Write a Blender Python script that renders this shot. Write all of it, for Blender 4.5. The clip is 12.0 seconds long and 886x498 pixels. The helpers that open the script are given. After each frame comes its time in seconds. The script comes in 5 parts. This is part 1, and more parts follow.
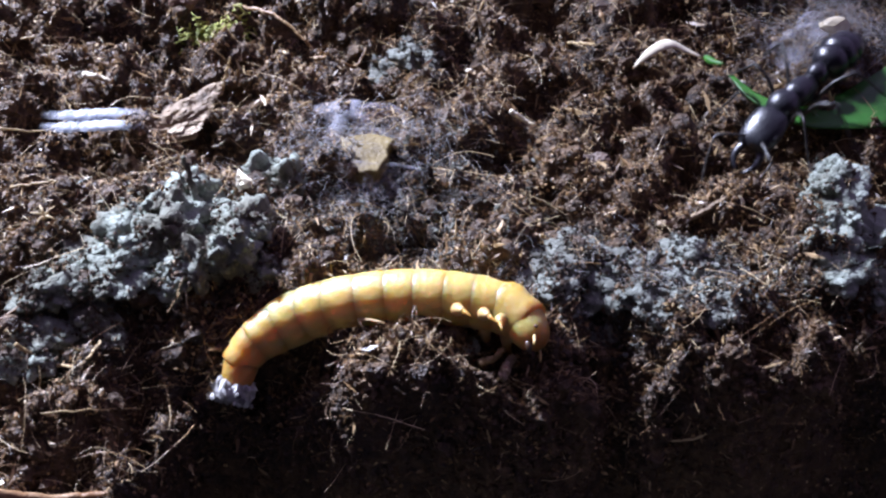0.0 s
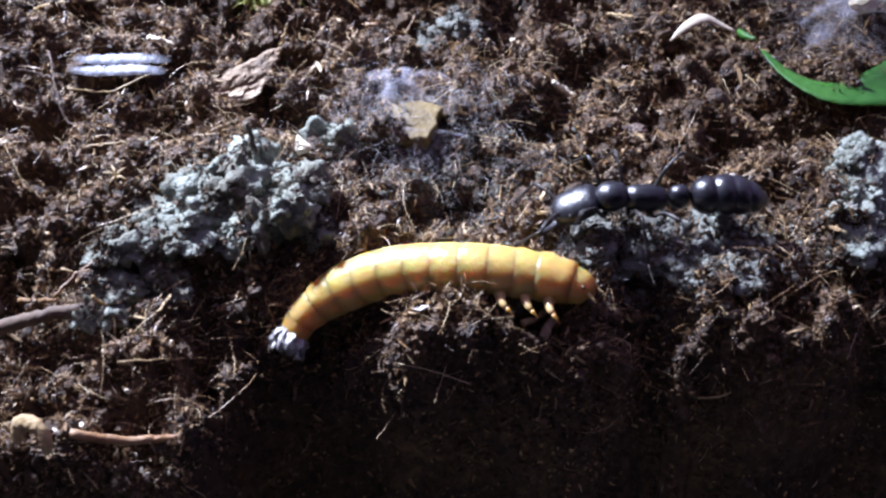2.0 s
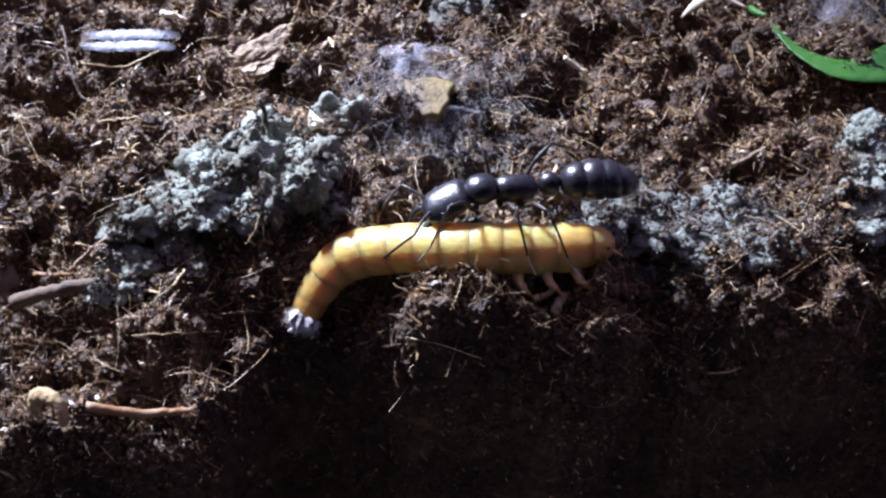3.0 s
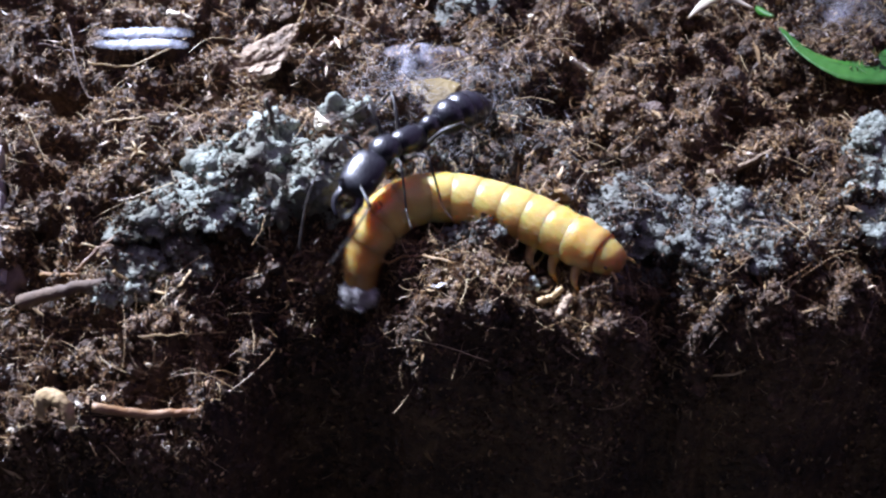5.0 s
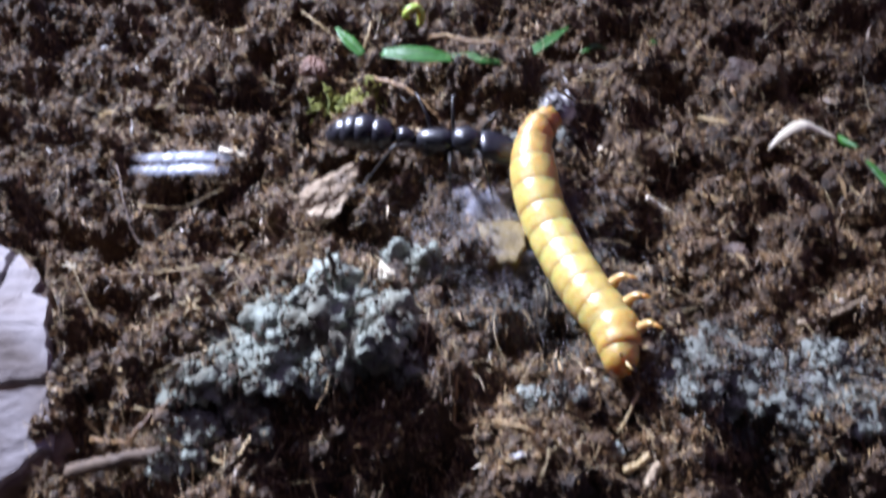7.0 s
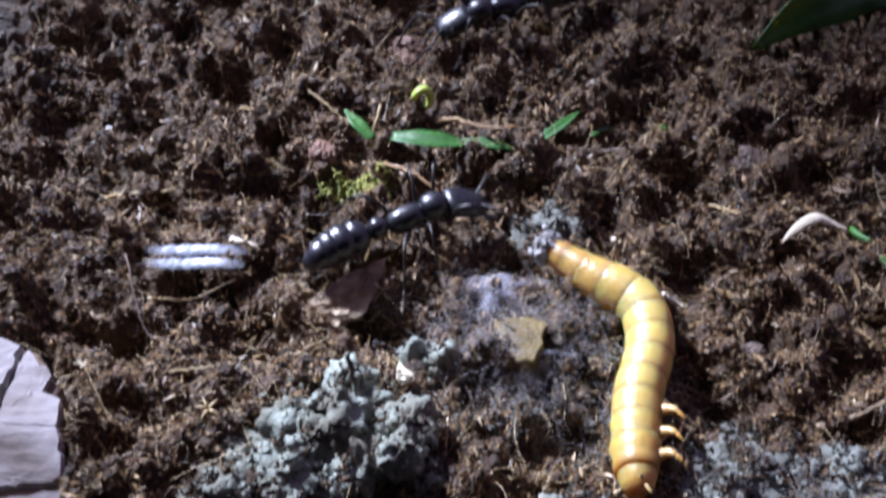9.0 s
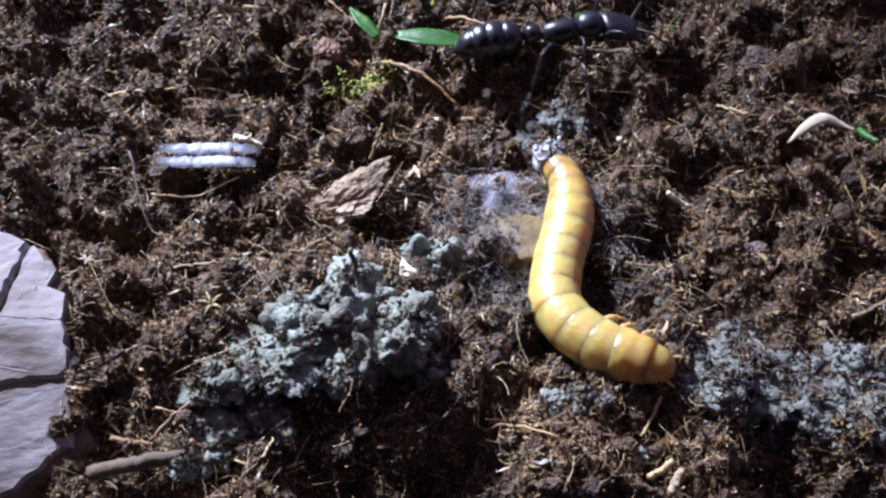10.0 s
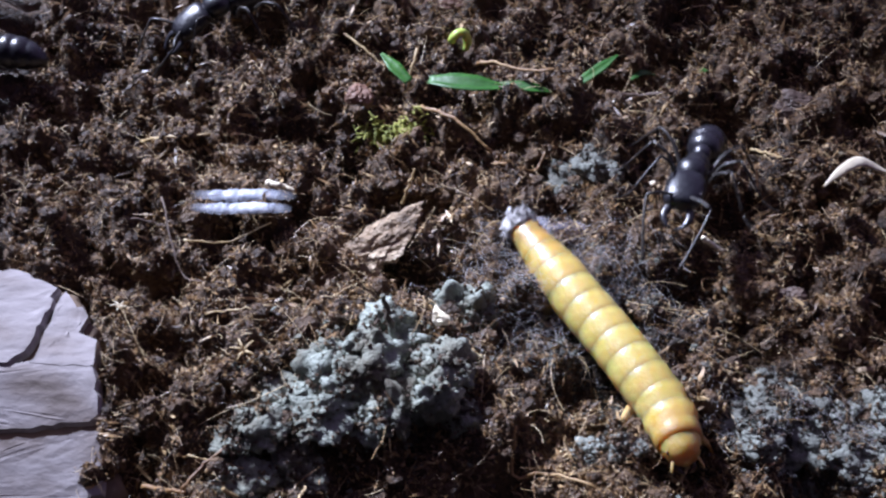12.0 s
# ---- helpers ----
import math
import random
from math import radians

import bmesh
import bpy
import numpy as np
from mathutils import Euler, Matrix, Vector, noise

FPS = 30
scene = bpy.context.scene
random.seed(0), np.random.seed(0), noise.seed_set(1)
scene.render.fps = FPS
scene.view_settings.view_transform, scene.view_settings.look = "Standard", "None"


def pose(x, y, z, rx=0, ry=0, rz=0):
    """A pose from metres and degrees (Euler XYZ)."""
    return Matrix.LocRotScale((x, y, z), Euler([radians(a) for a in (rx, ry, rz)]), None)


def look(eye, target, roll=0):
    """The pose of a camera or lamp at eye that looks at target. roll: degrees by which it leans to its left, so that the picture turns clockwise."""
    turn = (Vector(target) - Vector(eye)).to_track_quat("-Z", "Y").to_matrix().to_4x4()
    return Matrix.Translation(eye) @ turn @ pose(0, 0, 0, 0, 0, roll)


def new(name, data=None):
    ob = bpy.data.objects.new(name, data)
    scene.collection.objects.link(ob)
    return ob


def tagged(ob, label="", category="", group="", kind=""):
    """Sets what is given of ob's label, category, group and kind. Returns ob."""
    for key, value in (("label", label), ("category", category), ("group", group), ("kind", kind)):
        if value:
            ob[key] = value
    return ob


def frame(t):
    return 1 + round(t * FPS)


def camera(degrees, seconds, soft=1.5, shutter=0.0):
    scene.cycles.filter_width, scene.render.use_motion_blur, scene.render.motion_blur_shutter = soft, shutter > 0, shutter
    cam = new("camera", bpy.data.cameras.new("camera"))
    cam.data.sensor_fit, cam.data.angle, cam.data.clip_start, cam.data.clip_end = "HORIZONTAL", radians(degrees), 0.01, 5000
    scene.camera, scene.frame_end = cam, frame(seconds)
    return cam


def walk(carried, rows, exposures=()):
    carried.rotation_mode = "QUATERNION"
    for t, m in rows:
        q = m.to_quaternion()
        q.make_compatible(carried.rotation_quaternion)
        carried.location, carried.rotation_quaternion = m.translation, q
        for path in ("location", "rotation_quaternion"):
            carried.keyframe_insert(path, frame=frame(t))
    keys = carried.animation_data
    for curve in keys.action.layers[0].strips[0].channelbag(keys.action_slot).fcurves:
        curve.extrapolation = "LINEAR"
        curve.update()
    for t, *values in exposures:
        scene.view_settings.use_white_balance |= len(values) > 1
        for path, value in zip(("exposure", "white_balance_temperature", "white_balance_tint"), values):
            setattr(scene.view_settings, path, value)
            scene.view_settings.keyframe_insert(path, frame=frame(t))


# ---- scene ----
# Lengths below are in centimetres and turned into metres where meshes are made.
CM = 0.01
cam = camera(36.00, 12.0, soft=2.35, shutter=0.5)
walk(cam, [
    (0, look((0.00875, -0.05933, 0.06233), (0.00551, -0.00384, 0.00480), -2.19)),
    (0.5, look((0.00814, -0.05898, 0.06311), (0.00542, -0.00377, 0.00527), -1.57)),
    (1, look((0.00783, -0.05858, 0.06392), (0.00511, -0.00377, 0.00571), -1.25)),
    (1.5, look((0.00771, -0.06015, 0.06646), (0.00427, -0.00648, 0.00723), -1.43)),
    (2, look((0.00692, -0.06163, 0.06841), (0.00286, -0.00936, 0.00797), -1.89)),
    (2.5, look((0.00656, -0.06204, 0.06878), (0.00222, -0.01062, 0.00765), -2.09)),
    (3, look((0.00661, -0.06188, 0.06908), (0.00220, -0.01090, 0.00758), -2.11)),
    (5, look((0.00658, -0.06143, 0.06954), (0.00186, -0.01084, 0.00775), -2.23)),
    (5.5, look((0.00635, -0.06120, 0.06943), (0.00129, -0.01072, 0.00757), -2.64)),
    (6, look((0.00525, -0.06021, 0.06852), (-0.00003, -0.00984, 0.00660), -3.09)),
    (6.5, look((0.00398, -0.05811, 0.06765), (-0.00167, -0.00730, 0.00612), -3.70)),
    (7, look((0.00280, -0.05313, 0.06963), (-0.00329, -0.00013, 0.01001), -3.78)),
    (7.2, look((0.00235, -0.05145, 0.07082), (-0.00367, 0.00236, 0.01193), -3.60)),
    (8.8, look((-0.00125, -0.04770, 0.07394), (-0.00492, 0.00620, 0.01494), -1.58)),
    (9, look((-0.00133, -0.04787, 0.07376), (-0.00497, 0.00514, 0.01395), -1.58)),
    (9.5, look((-0.00098, -0.04889, 0.07275), (-0.00484, 0.00061, 0.01002), -1.94)),
    (10, look((-0.00075, -0.04888, 0.07266), (-0.00496, 0.00048, 0.00984), -2.02)),
    (10.5, look((-0.00072, -0.04869, 0.07292), (-0.00516, 0.00115, 0.01050), -2.10)),
    (11, look((-0.00088, -0.04857, 0.07304), (-0.00555, 0.00175, 0.01102), -2.31)),
    (11.5, look((-0.00105, -0.04839, 0.07282), (-0.00619, 0.00233, 0.01116), -2.80)),
    (12, look((-0.00120, -0.04829, 0.07247), (-0.00704, 0.00281, 0.01119), -3.40)),
], [(0, -0.1), (1.5, 0.0), (3, 0.0), (5.5, 0.0), (7, -0.28), (9, -0.42), (10, -0.47), (11, -0.6), (12, -0.6)])

# ---- world and light ----
world = bpy.data.worlds.new("world")
scene.world = world
world.use_nodes = True
world.node_tree.nodes["Background"].inputs["Color"].default_value = (0.66, 0.51, 1.08, 1)
world.node_tree.nodes["Background"].inputs["Strength"].default_value = 0.50
scene.view_settings.exposure = 0.0

lamp_data = bpy.data.lights.new("led_lamp", "AREA")
lamp_data.shape, lamp_data.size = "DISK", 0.045
lamp_data.energy, lamp_data.color, lamp_data.spread = 0.104, (0.765, 0.84, 1.12), radians(16)
lamp = new("led_lamp", lamp_data)
lamp.matrix_world = look((-0.235, 0.25, 0.25), (-0.0045, 0.0035, 0.0))


# ---- materials ----
def material(name, colours, scale, rough=0.6, bump=0.3, bump_scale=None, island=0.0, spec=0.5, sss=0.0, coat=0.0, detail=6.0, depth=0.0002, stretch=None):
    """A surface with colour from noise at two sizes, and relief. scale: waves per metre. island: how far loose pieces differ."""
    m = bpy.data.materials.new(name)
    m.use_nodes = True
    nt = m.node_tree
    n, link = nt.nodes, nt.links
    bsdf = n["Principled BSDF"]
    tc = n.new("ShaderNodeTexCoord")
    a = n.new("ShaderNodeTexNoise")
    a.inputs["Scale"].default_value, a.inputs["Detail"].default_value = scale, detail
    b = n.new("ShaderNodeTexNoise")
    b.inputs["Scale"].default_value, b.inputs["Detail"].default_value = scale * 0.13, 3.0
    where = tc.outputs["Object"]
    if stretch:
        squeeze = n.new("ShaderNodeMapping")
        squeeze.inputs["Scale"].default_value = stretch
        link.new(where, squeeze.inputs["Vector"])
        where = squeeze.outputs["Vector"]
    link.new(where, a.inputs["Vector"])
    link.new(where, b.inputs["Vector"])
    mix = n.new("ShaderNodeMath")
    mix.operation = "MULTIPLY_ADD"
    mix.inputs[1].default_value = 0.55
    link.new(a.outputs["Fac"], mix.inputs[0])
    half = n.new("ShaderNodeMath")
    half.operation = "MULTIPLY"
    half.inputs[1].default_value = 0.45
    link.new(b.outputs["Fac"], half.inputs[0])
    link.new(half.outputs[0], mix.inputs[2])
    value = mix.outputs[0]
    if island:
        geo = n.new("ShaderNodeNewGeometry")
        shift = n.new("ShaderNodeMath")
        shift.operation = "MULTIPLY_ADD"
        shift.inputs[1].default_value, shift.inputs[2].default_value = island, -island / 2
        link.new(geo.outputs["Random Per Island"], shift.inputs[0])
        add = n.new("ShaderNodeMath")
        link.new(value, add.inputs[0])
        link.new(shift.outputs[0], add.inputs[1])
        value = add.outputs[0]
    ramp = n.new("ShaderNodeValToRGB")
    link.new(value, ramp.inputs["Fac"])
    els = ramp.color_ramp.elements
    while len(els) < len(colours):
        els.new(0.5)
    for e, (at, c) in zip(els, colours):
        e.position, e.color = at, (*c, 1)
    link.new(ramp.outputs["Color"], bsdf.inputs["Base Color"])
    rr = n.new("ShaderNodeMapRange")
    rr.inputs["To Min"].default_value, rr.inputs["To Max"].default_value = max(rough - 0.15, 0.05), min(rough + 0.15, 1)
    link.new(a.outputs["Fac"], rr.inputs["Value"])
    link.new(rr.outputs["Result"], bsdf.inputs["Roughness"])
    bsdf.inputs["Specular IOR Level"].default_value = spec
    bsdf.inputs["Coat Weight"].default_value = coat
    bsdf.inputs["Coat Roughness"].default_value = 0.15
    if sss:
        bsdf.inputs["Subsurface Weight"].default_value = sss
        bsdf.inputs["Subsurface Radius"].default_value = (1.0, 0.5, 0.15)
        bsdf.inputs["Subsurface Scale"].default_value = 0.0012
    if bump:
        c = n.new("ShaderNodeTexNoise")
        c.inputs["Scale"].default_value, c.inputs["Detail"].default_value = bump_scale or scale * 2.5, 5.0
        link.new(where, c.inputs["Vector"])
        bm_node = n.new("ShaderNodeBump")
        bm_node.inputs["Strength"].default_value, bm_node.inputs["Distance"].default_value = bump, depth
        link.new(c.outputs["Fac"], bm_node.inputs["Height"])
        link.new(bm_node.outputs["Normal"], bsdf.inputs["Normal"])
    return m


# Soil under and among the crumbs, coloured darker so gaps between look shaded.
SOIL = material("soil", [(0.30, (0.010, 0.005, 0.003)), (0.44, (0.042, 0.022, 0.010)), (0.56, (0.098, 0.054, 0.024)), (0.70, (0.19, 0.114, 0.052))], 1300, 0.55, 1.0, 5000, depth=0.0004)
CRUMB = material("soil_crumb", [(0.24, (0.018, 0.009, 0.005)), (0.42, (0.078, 0.039, 0.016)), (0.56, (0.18, 0.100, 0.042)), (0.67, (0.33, 0.20, 0.086)), (0.79, (0.49, 0.345, 0.165)), (0.92, (0.64, 0.51, 0.32))], 1100, 0.42, 0.6, 6000, island=0.5, depth=0.0002)
FIBRE = material("coir_fibre", [(0.15, (0.06, 0.030, 0.013)), (0.4, (0.17, 0.092, 0.038)), (0.6, (0.34, 0.21, 0.09)), (0.85, (0.62, 0.48, 0.27))], 600, 0.42, 0.2, island=0.9)
MOULD = material("grey_mould", [(0.40, (0.075, 0.056, 0.038)), (0.47, (0.135, 0.13, 0.096)), (0.55, (0.215, 0.236, 0.193)), (0.70, (0.35, 0.39, 0.335))], 360, 0.92, 0.9, 4200, island=0.12, detail=4.0, depth=0.0003)
GREYSOIL = material("grey_mouldy_soil", [(0.32, (0.030, 0.021, 0.015)), (0.46, (0.070, 0.060, 0.047)), (0.58, (0.122, 0.124, 0.104)), (0.76, (0.225, 0.242, 0.208))], 420, 0.92, 0.9, 4200, island=0.34, depth=0.0003)
HUSK = material("coir_husk", [(0.15, (0.05, 0.026, 0.011)), (0.45, (0.14, 0.078, 0.032)), (0.7, (0.28, 0.172, 0.078)), (0.92, (0.46, 0.33, 0.17))], 700, 0.45, 0.3, island=0.9)
THREAD = material("white_thread", [(0.3, (0.30, 0.29, 0.29)), (0.7, (0.48, 0.46, 0.46))], 500, 0.6, 0.0)
def skin(name, pale, amber, brown):
    """Larval skin: pale in the middle of a ring and browner towards its joint, slightly translucent."""
    m = material(name, [(0.3, amber), (0.55, pale), (0.75, pale)], 420, 0.44, 0.6, 1300, sss=0.95, coat=0.22, depth=0.0002)
    n, link = m.node_tree.nodes, m.node_tree.links
    bsdf = n["Principled BSDF"]
    bsdf.inputs["Subsurface Scale"].default_value = 0.0034
    bsdf.inputs["Coat Roughness"].default_value = 0.16
    base = bsdf.inputs["Base Color"].links[0].from_socket
    tc, sep, rr = n.new("ShaderNodeTexCoord"), n.new("ShaderNodeSeparateXYZ"), n.new("ShaderNodeMapRange")
    link.new(tc.outputs["Object"], sep.inputs[0])
    link.new(sep.outputs["X"], rr.inputs["Value"])
    rr.inputs["From Min"].default_value, rr.inputs["From Max"].default_value = -0.00125, 0.00125
    ramp = n.new("ShaderNodeValToRGB")
    link.new(rr.outputs["Result"], ramp.inputs["Fac"])
    els = ramp.color_ramp.elements
    for at, v in ((0.3, 0.0), (0.72, 0.35)):
        els.new(at).color = (v, v, v, 1)
    els[0].position, els[-1].position = 0.1, 0.9
    els[0].color, els[-1].color = (0.45, 0.45, 0.45, 1), (1, 1, 1, 1)
    mix = n.new("ShaderNodeMix")
    mix.data_type = "RGBA"
    link.new(ramp.outputs["Color"], mix.inputs["Factor"])
    link.new(base, mix.inputs["A"])
    mix.inputs["B"].default_value = (*brown, 1)
    link.new(mix.outputs["Result"], bsdf.inputs["Base Color"])
    return m


AMBER = ((0.58, 0.45, 0.142), (0.50, 0.35, 0.09), (0.34, 0.175, 0.034))
ORANGE = ((0.45, 0.27, 0.075), (0.36, 0.18, 0.043), (0.22, 0.092, 0.02))
WORM_SKINS = [skin("larva_skin", *[tuple(a + (b - a) * k / 5 for a, b in zip(p, q)) for p, q in zip(AMBER, ORANGE)]) for k in range(6)]
RING = material("brown_ring", [(0.3, (0.36, 0.17, 0.034)), (0.7, (0.48, 0.25, 0.055))], 400, 0.35, 0.1, sss=0.4)
PALE = material("pale_limb", [(0.3, (0.44, 0.27, 0.085)), (0.7, (0.58, 0.41, 0.18))], 600, 0.35, 0.1, sss=0.2)
CHITIN = material("dark_brown_chitin", [(0.3, (0.02, 0.010, 0.006)), (0.7, (0.06, 0.030, 0.015))], 900, 0.3, 0.2)
DEBRIS = material("pale_debris", [(0.3, (0.06, 0.06, 0.07)), (0.48, (0.19, 0.18, 0.17)), (0.6, (0.44, 0.43, 0.42)), (0.72, (0.70, 0.70, 0.70))], 1500, 0.35, 0.6, island=0.4)
ANT = material("black_cuticle", [(0.3, (0.006, 0.006, 0.008)), (0.7, (0.02, 0.02, 0.026))], 1500, 0.32, 0.35, 7000, spec=0.6, coat=0.12, depth=0.00006)
MATT = material("matt_cuticle", [(0.3, (0.006, 0.006, 0.008)), (0.7, (0.016, 0.017, 0.022))], 1800, 0.36, 0.5, 5200, spec=0.6, depth=0.00006)
LIMB = material("dark_limb", [(0.3, (0.012, 0.010, 0.009)), (0.5, (0.02, 0.017, 0.015)), (0.7, (0.06, 0.05, 0.04))], 1200, 0.42, 0.2)
GREEN = material("green_blade", [(0.3, (0.010, 0.042, 0.005)), (0.5, (0.020, 0.105, 0.010)), (0.7, (0.05, 0.18, 0.022))], 300, 0.45, 0.3, 1500, sss=0.1)
YOUNG = material("young_green", [(0.3, (0.30, 0.45, 0.06)), (0.7, (0.50, 0.62, 0.16))], 400, 0.45, 0.2, sss=0.2)
MOSS = material("moss_green", [(0.3, (0.10, 0.12, 0.018)), (0.5, (0.25, 0.27, 0.045)), (0.7, (0.42, 0.42, 0.10))], 900, 0.7, 0.5, island=0.4)
BARK = material("grey_bark", [(0.33, (0.08, 0.057, 0.043)), (0.41, (0.18, 0.148, 0.136)), (0.53, (0.28, 0.252, 0.250)), (0.70, (0.39, 0.358, 0.362))], 300, 0.85, 0.6, 1100, depth=0.0002, stretch=(0.8, 1.5, 1))
BARK_EDGE = material("brown_bark", [(0.3, (0.06, 0.04, 0.03)), (0.7, (0.20, 0.14, 0.09))], 500, 0.8, 0.8)
STRAW = material("straw", [(0.3, (0.26, 0.17, 0.07)), (0.5, (0.45, 0.33, 0.16)), (0.7, (0.62, 0.50, 0.30))], 500, 0.5, 0.4, 2500)
ROOT = material("brown_root", [(0.3, (0.11, 0.048, 0.02)), (0.5, (0.24, 0.135, 0.05)), (0.7, (0.40, 0.27, 0.12))], 500, 0.5, 0.5, 2500)
REDROOT = material("red_root", [(0.34, (0.14, 0.042, 0.014)), (0.48, (0.25, 0.125, 0.05)), (0.66, (0.42, 0.29, 0.17))], 420, 0.5, 0.5, 2500)
DARKROOT = material("dark_root", [(0.3, (0.05, 0.032, 0.024)), (0.7, (0.17, 0.115, 0.085))], 400, 0.6, 0.5, 2000)
CREAM = material("cream_husk", [(0.3, (0.48, 0.40, 0.26)), (0.5, (0.68, 0.60, 0.44)), (0.7, (0.80, 0.75, 0.62))], 400, 0.45, 0.3, 2000)
FUNGUS = material("tan_cap", [(0.3, (0.26, 0.17, 0.075)), (0.5, (0.45, 0.32, 0.155)), (0.7, (0.66, 0.52, 0.32))], 700, 0.7, 0.8, 2600)
FLAKE = material("tan_flake", [(0.3, (0.07, 0.045, 0.011)), (0.5, (0.135, 0.094, 0.028)), (0.7, (0.21, 0.155, 0.055))], 900, 0.65, 0.5, 3500)
# Colour of a reflection in glass, painted on two strips.
GLINT = material("strip_glint", [(0.35, (0.28, 0.31, 0.38)), (0.6, (0.55, 0.58, 0.66))], 900, 0.4, 0.3)
CHIP = material("chip_wood", [(0.32, (0.08, 0.048, 0.026)), (0.45, (0.24, 0.165, 0.095)), (0.58, (0.42, 0.32, 0.21)), (0.68, (0.62, 0.53, 0.41))], 700, 0.6, 1.0, 2600, depth=0.0004)
REDDISH = material("reddish_lump", [(0.3, (0.06, 0.028, 0.018)), (0.55, (0.18, 0.09, 0.055)), (0.72, (0.33, 0.19, 0.13))], 900, 0.6, 0.9, 3500)


# ---- relief of the soil ----
def sstep(a, b, v):
    u = np.clip((v - a) / (b - a), 0, 1)
    return u * u * (3 - 2 * u)


def hump(x, y, cx, cy, rx, ry):
    return np.exp(-(((x - cx) / rx) ** 2 + ((y - cy) / ry) ** 2))


def bank_edge(x):
    return -0.90 + 0.1 * np.exp(-(((x + 0.45) / 0.35) ** 2)) - 0.84 * sstep(-0.9, -1.45, x) - 0.10 * sstep(-0.5, 0.1, x) + 0.18 * sstep(1.75, 2.0, x) + 0.37 * sstep(2.3, 3.3, x) + 0.07 * np.exp(-(((x - 0.62) / 0.2) ** 2)) - 0.06 * np.exp(-(((x - 1.05) / 0.18) ** 2)) + 0.26 * np.exp(-(((x - 1.62) / 0.24) ** 2))


def relief(x, y):
    """Height of the soil's large forms: a heap, a hollow and a bank that falls away in front."""
    z = 0.16 * hump(x, y, -1.3, 0.1, 0.6, 0.4) + 0.12 * hump(x, y, 3.0, 0.05, 0.45, 0.5)
    z = z - 0.32 * sstep(-0.3, -1.6, y) * sstep(-0.4, -1.5, x)
    z = z - 0.46 * sstep(-0.3, -1.0, y) * np.exp(-(((x + 0.72) / 0.38) ** 2)) + 0.05 * hump(x, y, 0.5, -0.7, 0.5, 0.25)
    z = z + 0.11 * hump(x, y, 0.24, -0.72, 0.26, 0.22) - 0.22 * hump(x, y, 0.98, -0.54, 0.22, 0.14) - 0.08 * hump(x, y, -0.45, -0.50, 0.16, 0.22)
    z = z - 0.26 * hump(x, y, 0.24, 0.14, 0.26, 0.2) - 0.2 * hump(x, y, 1.62, -0.78, 0.22, 0.14) + 0.10 * hump(x, y, -2.1, -1.15, 0.5, 0.4) + 0.13 * hump(x, y, -0.76, -0.10, 0.24, 0.16) + 0.13 * hump(x, y, -1.86, -0.55, 0.24, 0.34) - 0.09 * hump(x, y, 0.2, 0.48, 0.24, 0.2)
    # The drop is made deeper than seen, to keep light off the bank's face.
    return z - 5.0 * sstep(0.0, 1.0, bank_edge(x) - y)


rng = np.random.default_rng(7)
LATTICE = rng.random((6, 128, 128))


def grain(x, y, size, layer=0):
    """Smooth noise from 0 to 1 with bumps of the given size."""
    u, v = np.asarray(x) / size + 31.7, np.asarray(y) / size + 57.3
    i, j = np.floor(u).astype(int), np.floor(v).astype(int)
    fu, fv = u - i, v - j
    fu, fv = fu * fu * (3 - 2 * fu), fv * fv * (3 - 2 * fv)
    t = LATTICE[layer]
    a, b = t[i % 128, j % 128], t[(i + 1) % 128, j % 128]
    c, d = t[i % 128, (j + 1) % 128], t[(i + 1) % 128, (j + 1) % 128]
    return (a * (1 - fu) + b * fu) * (1 - fv) + (c * (1 - fu) + d * fu) * fv


# Those from (-3.0, 3.0) on are made up to darken the far left.
HOLLOWS = [(-0.06, 2.03, 0.17, 0.3), (-0.64, 2.04, 0.13, 0.22), (1.62, 0.95, 0.16, 0.35), (1.2, 2.59, 0.22, 0.4), (-2.78, 0.89, 0.16, 0.3), (-1.1, 1.03, 0.17, 0.3), (1.24, 0.43, 0.14, 0.25), (2.15, 1.6, 0.15, 0.25), (-1.56, 2.01, 0.15, 0.25), (2.75, 1.0, 0.3, 0.3), (-3.0, 3.0, 0.2, 0.35), (-2.4, 3.5, 0.2, 0.35), (-3.4, 3.6, 0.25, 0.35), (-2.0, 2.9, 0.16, 0.3), (-2.7, 2.5, 0.15, 0.28), (-3.3, 2.4, 0.18, 0.3), (-1.7, 3.7, 0.2, 0.35), (-3.6, 3.1, 0.2, 0.3), (-2.9, 4.2, 0.25, 0.35)]


def domes(x, y, size, layer):
    """Rounded clumps about one size apart, with gaps between them: heights from 0 to 1."""
    x, y = np.asarray(x, float), np.asarray(y, float)
    u, v = x / size + 40.3, y / size + 60.9
    i, j = np.floor(u).astype(int), np.floor(v).astype(int)
    a, b, c = LATTICE[layer], LATTICE[(layer + 1) % 6], LATTICE[(layer + 2) % 6]
    best = np.zeros(np.shape(u))
    for di in (-1, 0, 1):
        for dj in (-1, 0, 1):
            p, q = (i + di) % 128, (j + dj) % 128
            du, dv = u - (i + di + a[p, q]), v - (j + dj + b[p, q])
            wide = 0.45 + 0.4 * c[p, q]
            best = np.maximum(best, np.sqrt(np.clip(1 - (du * du + dv * dv) / wide**2, 0, 1)) * (0.4 + 0.6 * b[q, p]))
    return best


